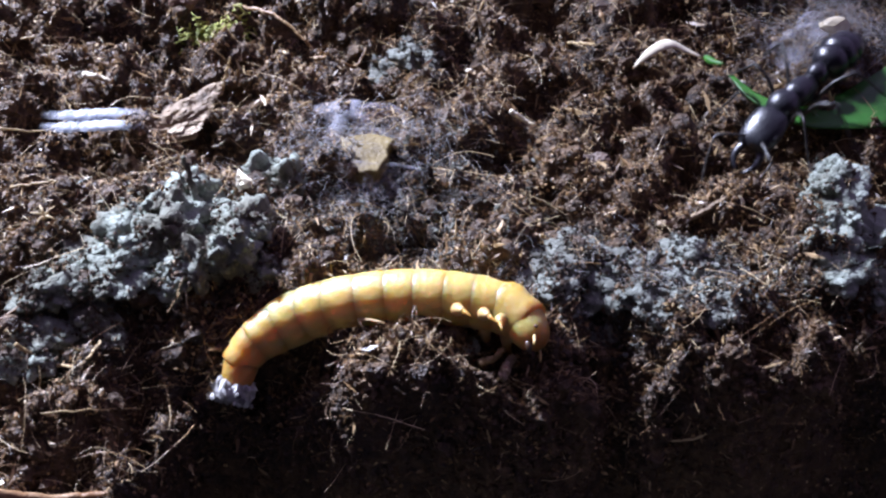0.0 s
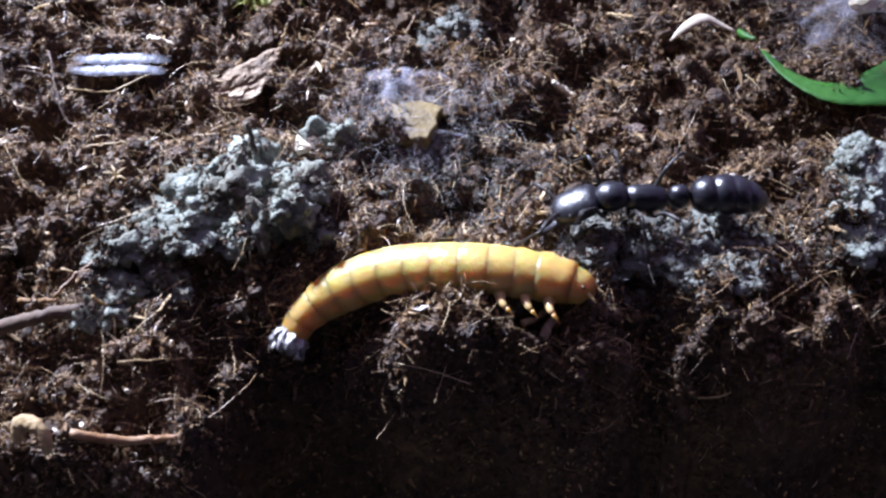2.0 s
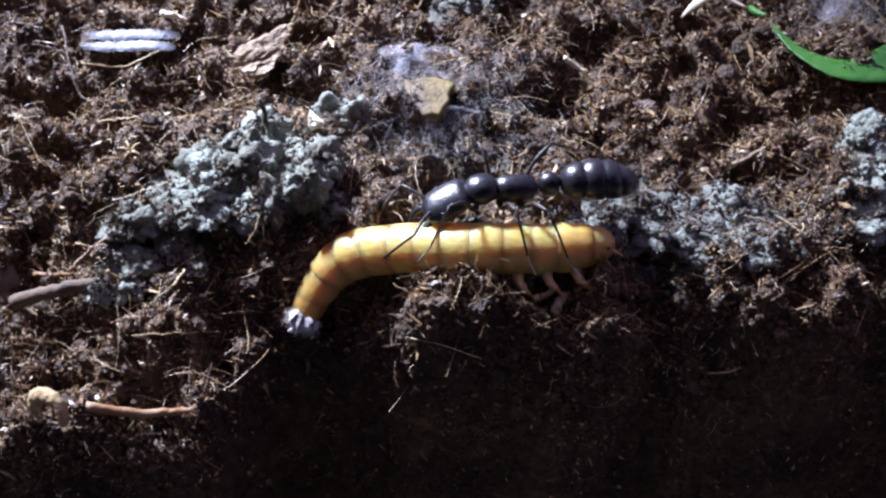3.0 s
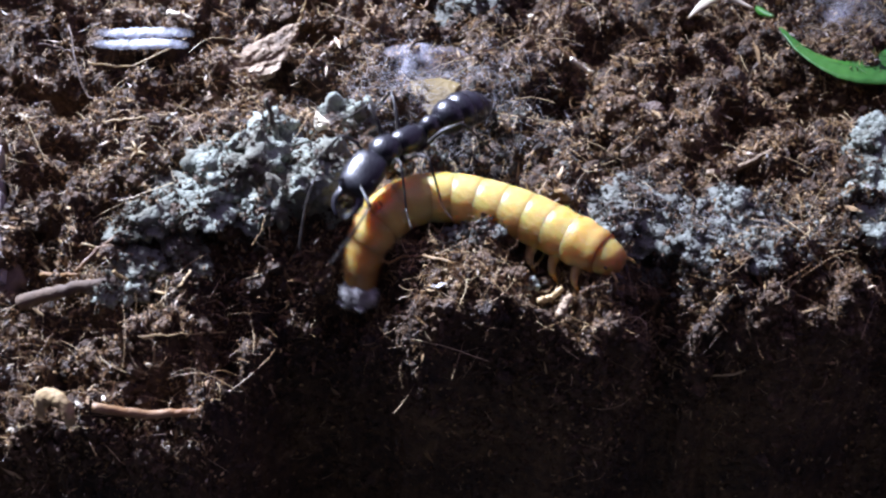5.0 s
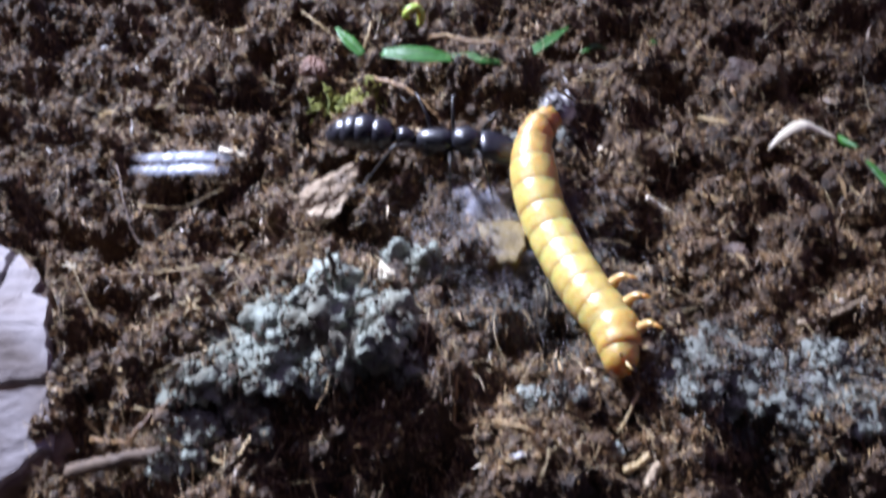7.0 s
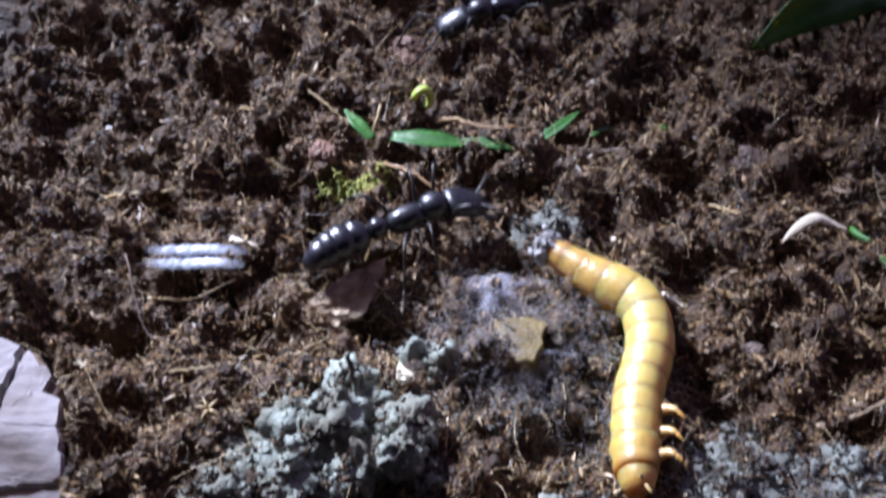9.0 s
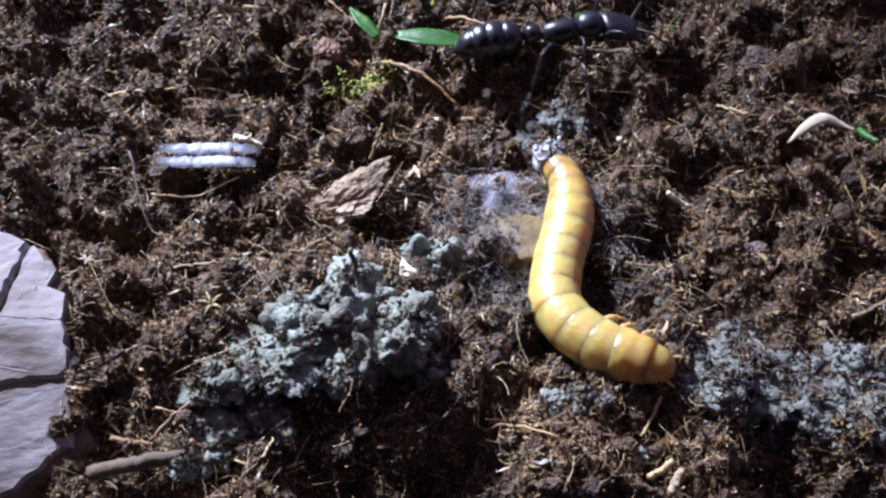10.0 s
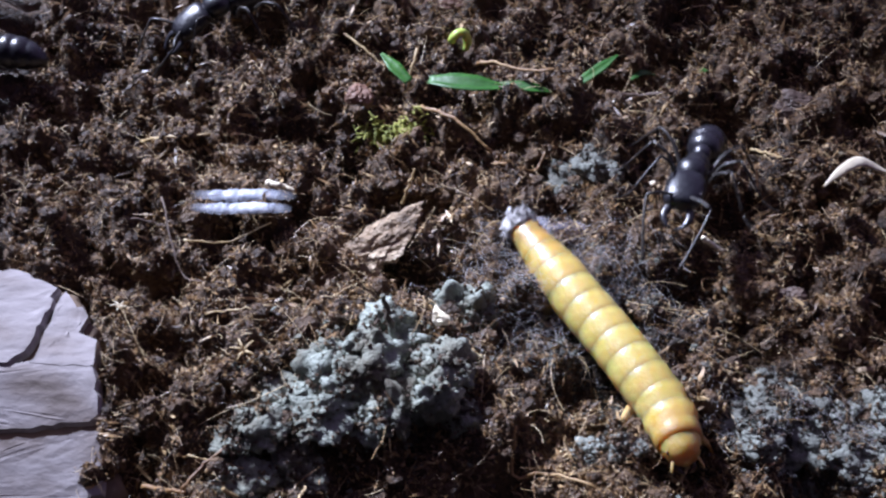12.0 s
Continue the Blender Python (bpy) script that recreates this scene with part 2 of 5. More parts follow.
def surface(x, y):
    """Height of the soil with its clods and hollows."""
    z = relief(x, y) - 0.13
    z = z + 0.15 * domes(x, y, 0.24, 0) + 0.10 * domes(x, y, 0.12, 2) + 0.03 * domes(x, y, 0.05, 3)
    z = z - 0.3 * sstep(-2.85, -3.1, x) * sstep(0.75, 0.6, y) * sstep(-1.3, -1.1, y)
    for hx, hy, size, deep in HOLLOWS:
        z = z - deep * hump(x, y, hx, hy, size, size * 0.8)
    z = z + 0.14 * (grain(x, y, 0.6, 0) - 0.5) + 0.24 * (grain(x, y, 0.27, 1) - 0.5)
    z = z - 0.2 * sstep(0.56, 0.85, grain(x, y, 0.34, 4)) + 0.1 * sstep(0.6, 0.9, grain(x, y, 0.19, 5))
    z = z + 0.06 * (grain(x, y, 0.06, 3) - 0.5)
    return z


def ground_z(x, y):
    return float(surface(np.array([x]), np.array([y]))[0])


# ---- mesh helpers ----
def part(name, geo, mat, parent=None, label="", smooth=True, at=None):
    """One mesh object from (verts, faces) in centimetres, under a thing or a part."""
    verts, faces = geo[0], geo[1]
    me = bpy.data.meshes.new(name)
    me.from_pydata((np.asarray(verts, float) * CM).tolist(), [], faces if isinstance(faces, list) else faces.tolist())
    mats = mat if isinstance(mat, (list, tuple)) else [mat]
    for m in mats:
        me.materials.append(m)
    if len(geo) > 2:
        me.polygons.foreach_set("material_index", np.asarray(geo[2], np.int32))
    if smooth:
        me.shade_smooth()
    me.update()
    ob = new(name, me)
    if parent:
        ob.parent = parent
    if at is not None:
        ob.matrix_basis = at
    if label:
        ob["label"] = label
    return ob


def join(*geos):
    verts, faces, base = [], [], 0
    for g in geos:
        v = np.asarray(g[0], float)
        verts.append(v)
        faces += [tuple(int(i) + base for i in f) for f in g[1]]
        base += len(v)
    return np.concatenate(verts), faces


def moved(geo, x=0, y=0, z=0, turn=None, scale=1.0):
    v = np.asarray(geo[0], float) * scale
    if turn is not None:
        v = v @ np.array(Euler([radians(a) for a in turn]).to_matrix()).T
    return (v + [x, y, z], *geo[1:])


def tube(points, radii, sides=6, squash=1.0, close=True):
    """A round rod along the points, with a radius at each."""
    p = np.asarray(points, float)
    r = np.broadcast_to(np.asarray(radii, float), (len(p),))
    t = np.gradient(p, axis=0)
    t /= np.linalg.norm(t, axis=1, keepdims=True) + 1e-9
    ref = np.array([0, 0, 1.0]) if abs(t[:, 2]).mean() < 0.8 else np.array([1.0, 0, 0])
    n = np.cross(t, ref)
    n /= np.linalg.norm(n, axis=1, keepdims=True) + 1e-9
    b = np.cross(n, t)
    ang = np.linspace(0, 2 * np.pi, sides, endpoint=False)
    ring = n[:, None] * np.cos(ang)[None, :, None] + squash * b[:, None] * np.sin(ang)[None, :, None]
    v = (p[:, None] + ring * r[:, None, None]).reshape(-1, 3)
    f = [(i * sides + k, i * sides + (k + 1) % sides, (i + 1) * sides + (k + 1) % sides, (i + 1) * sides + k) for i in range(len(p) - 1) for k in range(sides)]
    if close:
        f += [tuple(range(sides))[::-1], tuple(range((len(p) - 1) * sides, len(p) * sides))]
    return v, f


def spline(points, count):
    """Points spread evenly along a smooth line through the given ones."""
    p = np.asarray(points, float)
    q = np.vstack([2 * p[0] - p[1], p, 2 * p[-1] - p[-2]])
    out = []
    for i in range(len(p) - 1):
        u = np.linspace(0, 1, 24, endpoint=False)[:, None]
        a, b, c, d = q[i], q[i + 1], q[i + 2], q[i + 3]
        out.append(0.5 * (2 * b + (c - a) * u + (2 * a - 5 * b + 4 * c - d) * u**2 + (3 * b - a - 3 * c + d) * u**3))
    line = np.vstack([*out, p[-1:]])
    s = np.r_[0, np.cumsum(np.linalg.norm(np.diff(line, axis=0), axis=1))]
    want = np.linspace(0, s[-1], count)
    return np.stack([np.interp(want, s, line[:, k]) for k in range(3)], 1)


def icosphere(subdivisions):
    bm = bmesh.new()
    bmesh.ops.create_icosphere(bm, subdivisions=subdivisions, radius=1.0)
    v = np.array([x.co[:] for x in bm.verts])
    f = np.array([[x.index for x in q.verts] for q in bm.faces])
    bm.free()
    return v, f


ICO = {n: icosphere(n) for n in (1, 2, 3, 4, 5)}


def lump(level, rough, seed, stretch=(1, 1, 1)):
    """An uneven clod of radius about one."""
    r = np.random.default_rng(seed)
    v, f = ICO[level]
    k = r.normal(size=(5, 3)) * 2.2
    ph = r.random(5) * 6.28
    d = sum(np.sin(v @ k[i] + ph[i]) for i in range(5)) / 5 + 0.35 * (r.random(len(v)) - 0.5)
    return v * (1 + rough * d)[:, None] * np.asarray(stretch), f


def scatter(name, shapes, places, sizes, mat, seed, flat=1.0, label="", category=""):
    """Many small loose pieces, turned at random, as one stuff."""
    r = np.random.default_rng(seed)
    vs, fs, base = [], [], 0
    which = r.integers(0, len(shapes), len(places))
    for k, (sv, sf) in enumerate(shapes):
        idx = np.flatnonzero(which == k)
        if not len(idx):
            continue
        q = r.normal(size=(len(idx), 4))
        q /= np.linalg.norm(q, axis=1, keepdims=True)
        w, x, y, z = q.T
        m = np.stack([1 - 2 * (y * y + z * z), 2 * (x * y - z * w), 2 * (x * z + y * w), 2 * (x * y + z * w), 1 - 2 * (x * x + z * z), 2 * (y * z - x * w), 2 * (x * z - y * w), 2 * (y * z + x * w), 1 - 2 * (x * x + y * y)], 1).reshape(-1, 3, 3)
        v = np.einsum("nij,vj->nvi", m, sv) * sizes[idx][:, None, None]
        v[..., 2] *= flat
        v += places[idx][:, None]
        vs.append(v.reshape(-1, 3))
        f = sf[None] + (np.arange(len(idx)) * len(sv))[:, None, None] + base
        fs.append(f.reshape(-1, sf.shape[1]))
        base += len(idx) * len(sv)
    ob = part(name, (np.concatenate(vs), np.concatenate(fs)), mat, smooth=False)
    return tagged(ob, label, category, kind="stuff")


# ---- the soil ----
def axis(lo, hi, step, far):
    out = [lo - far * (k / 8) ** 2 for k in range(8, 0, -1)]
    return np.r_[out, np.arange(lo, hi, step), [hi + far * (k / 8) ** 2 for k in range(0, 9)]]


def make_ground():
    xs, ys = axis(-4.4, 4.4, 0.02, 25), axis(-2.4, 5.3, 0.02, 25)
    x, y = np.meshgrid(xs, ys)
    z = surface(x, y)
    nx, ny = len(xs), len(ys)
    jx, jy = 0.03 * (grain(x, y, 0.05, 4) - 0.5), 0.03 * (grain(x, y, 0.05, 5) - 0.5)
    v = np.stack([x + jx, y + jy, z], -1).reshape(-1, 3)
    i = (np.arange(ny - 1)[:, None] * nx + np.arange(nx - 1)).ravel()
    f = np.stack([i, i + 1, i + 1 + nx, i + nx], 1)
    tagged(part("ground", (v, f), SOIL), "moist dark brown crumbly coir soil with a bank", "ground", kind="structure")


make_ground()


def make_walls():
    """Unseen dark walls before the bank and behind the camera, added to block light."""
    front_dark = material("blocker_dark", [(0.3, (0.015, 0.014, 0.016)), (0.7, (0.03, 0.028, 0.03))], 60, 0.6, 0.2)
    back_dark = material("blocker_dim", [(0.3, (0.035, 0.03, 0.035)), (0.7, (0.05, 0.045, 0.05))], 20, 0.8, 0.2)
    for name, mat, x, y0, y1, z0, z1, label in (("blocking_wall_front", front_dark, 30.0, -3.3, -3.0, -6.0, 0.9, "unseen dark wall added to keep light off the bank"), ("blocking_wall_back", back_dark, 60.0, -14.0, -13.0, -6.0, 55.0, "unseen dark wall added behind the camera to block light")):
        v = [(a, b, c) for a in (-x, x) for b in (y0, y1) for c in (z0, z1)]
        f = [(0, 1, 3, 2), (4, 6, 7, 5), (0, 4, 5, 1), (2, 3, 7, 6), (0, 2, 6, 4), (1, 5, 7, 3)]
        tagged(part(name, (v, f), mat, smooth=False), label, "wall", kind="structure")


make_walls()


def field(count, seed, lo=(-4.2, -2.5), hi=(4.3, 5.2)):
    """Places strewn over the soil, closer together towards the front, some of them on the face of the bank."""
    r = np.random.default_rng(seed)
    x, y = r.uniform(lo[0], hi[0], count), lo[1] + (hi[1] - lo[1]) * r.random(count) ** 1.25
    x = x * (0.74 + 0.26 * np.clip((y + 1.0) / 3.0, 0, 1))
    on_face = (relief(x, y) < -0.9) & (r.random(count) < 0.6)
    return x, np.where(on_face, r.uniform(-0.9, hi[1], count), y)


CORES = [lump(2, 0.7, s, (1, 0.85, 0.75)) for s in range(8)]
SHARDS = [lump(1, 0.75, 20 + s, (1.5, 0.75, 0.38)) for s in range(16)]


def flake_shape(seed):
    """A ragged sliver of eight faces."""
    r = np.random.default_rng(seed)
    v = np.array([(1, 0, 0), (-1, 0, 0), (0, 1, 0), (0, -1, 0), (0, 0, 1), (0, 0, -1)], float)
    f = np.array([(0, 2, 4), (2, 1, 4), (1, 3, 4), (3, 0, 4), (2, 0, 5), (1, 2, 5), (3, 1, 5), (0, 3, 5)])
    v *= (r.uniform(1.0, 2.2), r.uniform(0.5, 1.0), r.uniform(0.25, 0.7))
    return v + r.normal(size=v.shape) * 0.28, f


FLAKES = [flake_shape(300 + s) for s in range(24)]


GRAINS = [lump(1, 0.55, 60 + s, (1.0, 0.85, 0.7)) for s in range(10)]


def granule_shape(seed):
    """A rough granule of twelve corners or so, seen as a crumb."""
    r = np.random.default_rng(seed)
    v = np.array([(1, 0, 0), (-1, 0, 0), (0, 1, 0), (0, -1, 0), (0, 0, 1), (0, 0, -1)], float)
    f = np.array([(0, 2, 4), (2, 1, 4), (1, 3, 4), (3, 0, 4), (2, 0, 5), (1, 2, 5), (3, 1, 5), (0, 3, 5)])
    return v * r.uniform(0.75, 1.15, 3) + r.normal(size=v.shape) * 0.22, f


CRUMBLETS = [granule_shape(500 + s) for s in range(18)] + FLAKES
CHIPS = [(v * (2.0, 0.8, 0.6), f) for v, f in FLAKES]


def make_crumbs():
    """Clods with a granular, fluffy skin, and loose crumbs between them."""
    r = np.random.default_rng(11)
    x, y = field(3400, 1)
    size = 0.018 + 0.06 * r.random(len(x)) ** 2.0
    z = surface(x, y) + size * r.uniform(-0.3, 0.5, len(x))
    centres = np.stack([x, y, z], 1)
    scatter("soil_clods", CORES, centres, size, SOIL, 2, label="dark brown coir clods lying on the soil", category="soil")
    per = 16
    way = r.normal(size=(len(x) * per, 3))
    way /= np.linalg.norm(way, axis=1, keepdims=True)
    way[:, 2] = np.abs(way[:, 2]) * 1.0 - 0.15
    skin = np.repeat(centres, per, 0) + way * np.repeat(size, per)[:, None] * r.uniform(0.85, 1.4, (len(way), 1))
    bits = 0.005 + 0.010 * r.random(len(way)) ** 1.7
    x, y = field(150000, 3)
    z = surface(x, y) + 0.03 * r.random(len(x)) ** 2
    loose = 0.005 + 0.013 * r.random(len(x)) ** 2.4
    scatter("soil_crumbs", CRUMBLETS, np.concatenate([skin, np.stack([x, y, z], 1)]), np.r_[bits, loose], CRUMB, 4, label="fine ragged brown soil crumbs", category="soil")
    x, y = field(11000, 91)
    z = surface(x, y) + 0.02 + 0.04 * r.random(len(x))
    scatter("coir_chips", CHIPS, np.stack([x, y, z], 1), 0.009 + 0.014 * r.random(len(x)) ** 2, HUSK, 92, label="small broken chips of coir husk", category="fibres")


def make_face():
    """Crumbs and clods that stick to the steep face of the bank."""
    r = np.random.default_rng(19)
    n = 16000
    x = r.uniform(-2.9, 3.4, n)
    y = bank_edge(x) - 0.62 * r.random(n)
    z = surface(x, y) + 0.05 * r.random(n)
    size = 0.006 + 0.03 * r.random(n) ** 3
    scatter("bank_crumbs", GRAINS, np.stack([x, y, z], 1), size, SOIL, 20, label="brown crumbs on the face of the bank", category="soil")


def grey_crumbs(cx, cy, rx, ry, count, seed, mat, label):
    """Mouldy crumbs strewn over a patch of soil, thinning out towards its edge."""
    r = np.random.default_rng(seed)
    x, y = cx + rx * r.normal(size=count) * 0.55, cy + ry * r.normal(size=count) * 0.55
    size = 0.006 + 0.016 * r.random(count) ** 2.2
    scatter("mouldy_crumbs", CRUMBLETS, np.stack([x, y, surface(x, y) + 0.05 * r.random(count)], 1), size, mat, seed + 1, label=label, category="mould")


def threads(count, seed, places, length, radius, lift, curl, flat=1.0):
    """Thin curled hairs at the given places (x, y)."""
    r = np.random.default_rng(seed)
    geos_v, geos_f, base, k, s = [], [], 0, 6, 3
    heights = surface(np.asarray(places[0]), np.asarray(places[1]))
    for n in range(count):
        cx, cy = places[0][n], places[1][n]
        l = length * r.uniform(0.4, 1.6)
        a = r.uniform(0, 6.28)
        u = np.linspace(-0.5, 0.5, k)
        bend = r.normal() * curl
        ang = a + bend * u * 2
        px = cx + l * np.cumsum(np.cos(ang)) / k - l / 2 * np.cos(a)
        py = cy + l * np.cumsum(np.sin(ang)) / k - l / 2 * np.sin(a)
        pz = heights[n] + lift * r.uniform(0.1, 1.2) + l * r.uniform(-0.4, 0.4) * u * flat + 0.05 * l * np.cos(u * 5)
        v, f = tube(np.stack([px, py, pz], 1), radius * r.uniform(0.6, 1.5), s, close=False)
        geos_v.append(v)
        geos_f.append(np.array(f) + base)
        base += len(v)
    return np.concatenate(geos_v), np.concatenate(geos_f)


make_crumbs()
make_face()
tagged(part("coir_fibres", threads(6500, 5, field(6500, 6), 0.22, 0.0014, 0.07, 0.5), FIBRE), "thin curled tan coir fibres", "fibres", kind="stuff")
r6 = np.random.default_rng(66)
tuft_x, tuft_y = 0.45 + 0.45 * r6.normal(size=110), -0.7 + 0.17 * r6.normal(size=110)
tagged(part("coir_tuft", threads(110, 67, (tuft_x, tuft_y), 0.2, 0.0022, 0.07, 0.8), FIBRE), "tangle of pale fine coir fibres", "fibres", kind="stuff")
tagged(part("coir_chaff", threads(9000, 15, field(9000, 16), 0.07, 0.0022, 0.05, 0.4), FIBRE), "short broken bits of coir fibre", "fibres", kind="stuff")
long_x, long_y = field(800, 26)
long_y = np.where(relief(long_x, long_y) < -0.7, long_y + 2.5, long_y)
tagged(part("long_fibres", threads(800, 25, (long_x, long_y), 0.40, 0.0019, 0.08, 0.25, 0.25), FIBRE), "long fine golden coir fibres across the crumbs", "fibres", kind="stuff")


# ---- grey mould ----
def crag(rx, ry, rz, seed, rough=0.5, level=4):
    """A mass with knobs and hollows."""
    v, f = ICO[level]
    out = []
    for p in v:
        q = Vector(p) * 1.3 + Vector((seed * 7.1, seed * 3.3, 0))
        k = noise.fractal(q, 1.0, 2.1, 4) * rough + 0.16 * abs(noise.noise(q * 3.1)) + 0.1 * noise.noise(q * 6.0)
        out.append(p * (0.9 + k))
    return np.array(out) * (rx, ry, rz), f


def mould(spots, seed, label, per=26, size=0.022, mat=None, small=3):
    """A heap of mouldy masses at (x, y, spread, height), with lesser clods, crumbs and fuzz on them."""
    r = np.random.default_rng(seed)
    heap = new("mould_clump")
    tagged(heap, label, "mould")
    mat = mat or MOULD
    crumbs, fuzz, soil = [], [], []
    for n, (x, y, spread, high) in enumerate(spots):
        z = ground_z(x, y)
        clods = [(x, y, z + high * 0.14, spread * 1.12, spread * 1.0, high * 0.56)]
        for _ in range(small):
            a, q = r.uniform(0, 6.28), r.uniform(0.35, 1.15)
            px, py = x + spread * q * math.cos(a), y + spread * q * math.sin(a)
            b = spread * r.uniform(0.28, 0.5)
            clods.append((px, py, z + high * (0.55 - 0.45 * q * q) + 0.02, b, b, b * r.uniform(0.7, 1.0)))
        for m, (px, py, pz, bx, by, bz) in enumerate(clods):
            v, f = crag(bx, by, bz, seed + n * 7.3 + m * 1.7, 0.7)
            top = moved((v, f), px, py, pz, (0, 0, r.uniform(0, 360)))[0]
            part("mouldy_clod", (top, f), mat, heap)
            for k in r.integers(0, len(top), per // (1 if m == 0 else 2)):
                if top[k][2] > z - 0.02:
                    crumbs.append(moved(lump(1, 0.6, int(r.integers(999))), *top[k], scale=size * r.uniform(0.1, 0.55)))
                    if r.random() < 0.2:
                        for _ in range(3):
                            soil.append(moved(granule_shape(int(r.integers(999))), *(top[k] + r.normal(size=3) * 0.022), scale=r.uniform(0.008, 0.02)))
                    if r.random() < 0.7:
                        way = r.normal(size=3) * 0.035
                        fuzz.append(tube([top[k], top[k] + way * 0.6, top[k] + way + r.normal(size=3) * 0.01], 0.0012, 3, close=False))
    tagged(part("mould_crust", join(*crumbs), mat, heap, smooth=False), kind="stuff")
    tagged(part("soil_crust", join(*soil), SOIL, heap, smooth=False), kind="stuff")
    tagged(part("mould_fuzz", join(*fuzz), mat, heap), kind="stuff")


mould([(-1.14, 0.45, 0.13, 0.24), (-1.30, 0.26, 0.18, 0.26), (-0.99, 0.29, 0.16, 0.22), (-1.50, 0.06, 0.2, 0.26), (-1.20, 0.06, 0.2, 0.3), (-0.91, 0.01, 0.2, 0.3), (-0.68, 0.05, 0.15, 0.2), (-1.04, -0.12, 0.2, 0.2), (-1.44, -0.14, 0.18, 0.13), (-1.64, -0.08, 0.15, 0.13), (-1.36, -0.02, 0.16, 0.22), (-0.80, 0.15, 0.13, 0.2), (-1.24, -0.20, 0.16, 0.16), (-0.98, -0.20, 0.14, 0.3), (-0.74, -0.19, 0.13, 0.3), (-0.58, -0.24, 0.09, 0.24), (-0.83, -0.08, 0.13, 0.24)], 31, "pale grey-green mouldy heap of soil clods", 90)
mould([(-1.77, -0.13, 0.15, 0.15), (-1.44, -0.28, 0.15, 0.13), (-1.62, -0.42, 0.15, 0.13), (-1.84, -0.35, 0.16, 0.15), (-1.89, -0.57, 0.15, 0.14), (-1.95, -0.76, 0.13, 0.12), (-1.72, -0.61, 0.12, 0.11), (-2.04, -0.41, 0.1, 0.1), (-2.03, -0.93, 0.08, 0.09), (-1.75, -0.80, 0.08, 0.09), (-1.52, -0.58, 0.09, 0.1)], 41, "pale grey mould on the heap's lower flank", 80)
mould([(-0.69, 0.69, 0.14, 0.36), (-0.53, 0.66, 0.13, 0.34), (-0.56, 0.56, 0.09, 0.24)], 51, "small patch of bluish grey mould", 80, 0.02)
mould([(1.07, -0.16, 0.15, 0.14), (1.32, -0.05, 0.17, 0.18), (1.56, 0.01, 0.16, 0.18), (1.51, -0.19, 0.18, 0.18), (1.81, -0.10, 0.17, 0.18), (2.05, -0.26, 0.18, 0.18), (1.47, -0.39, 0.15, 0.13), (1.79, -0.39, 0.16, 0.14), (2.30, -0.18, 0.15, 0.16), (2.20, -0.45, 0.13, 0.12), (2.05, -0.03, 0.14, 0.15), (1.22, -0.30, 0.13, 0.12)], 61, "grey mould spread over a low bank", 130, 0.03, GREYSOIL)
mould([(1.38, 0.32, 0.10, 0.16), (1.50, 0.27, 0.06, 0.1)], 65, "greyish mouldy knob on dark crumbs", 90, 0.025, GREYSOIL)
mould([(0.05, 2.08, 0.13, 0.13), (0.22, 2.03, 0.14, 0.13), (0.37, 1.97, 0.1, 0.1)], 91, "small grey mouldy crumb far back", 60, 0.02, GREYSOIL)
mould([(3.03, 0.45, 0.2, 0.2), (2.93, 0.20, 0.16, 0.18), (2.95, 0.01, 0.17, 0.16), (3.00, -0.21, 0.14, 0.14), (3.32, 0.29, 0.26, 0.26), (3.27, 0.00, 0.2, 0.2)], 71, "pale green-grey mouldy mound", 80)
mould([(0.27, -0.44, 0.12, 0.09), (0.42, -0.45, 0.09, 0.07), (0.14, -0.5, 0.08, 0.07)], 81, "little mound capped with grey mould", 90, 0.02, GREYSOIL)
mould([(0.68, -0.72, 0.07, 0.08), (0.83, -0.82, 0.06, 0.06)], 95, "pale mouldy crumb at the lip of the bank", 50, 0.02)
grey_crumbs(1.75, -0.25, 0.75, 0.32, 5200, 401, GREYSOIL, "grey mouldy crumbs over the low bank")
grey_crumbs(-1.25, 0.0, 0.55, 0.4, 2600, 411, MOULD, "pale mouldy crumbs over the heap")
grey_crumbs(-1.85, -0.5, 0.3, 0.4, 1500, 421, MOULD, "pale mouldy crumbs on the lower flank")
grey_crumbs(0.35, 0.75, 0.7, 0.45, 2200, 431, GREYSOIL, "greyish crumbs among mould threads")
grey_crumbs(0.3, 0.3, 0.6, 0.4, 2600, 451, GREYSOIL, "dusty grey crumbs in a hollow")
grey_crumbs(3.05, 0.1, 0.25, 0.45, 1200, 441, MOULD, "green-grey mouldy crumbs on a mound")


def make_specks():
    # White crumbs taken for mould specks, thickest at the front left.
    r = np.random.default_rng(77)
    x = np.r_[r.uniform(-2.7, -1.0, 70), r.uniform(-2.2, -1.3, 50), r.uniform(-3.5, 4.0, 90)]
    y = np.r_[-1.75 + 0.14 * r.normal(size=70), -0.7 + 0.3 * r.normal(size=50), r.uniform(-1.0, 5.0, 90)]
    s = 0.008 + 0.022 * r.random(len(x)) ** 2
    scatter("white_specks", SHARDS, np.stack([x, y, surface(x, y) + 0.03], 1), s, CREAM, 78, label="tiny white specks in the soil", category="specks")


make_specks()


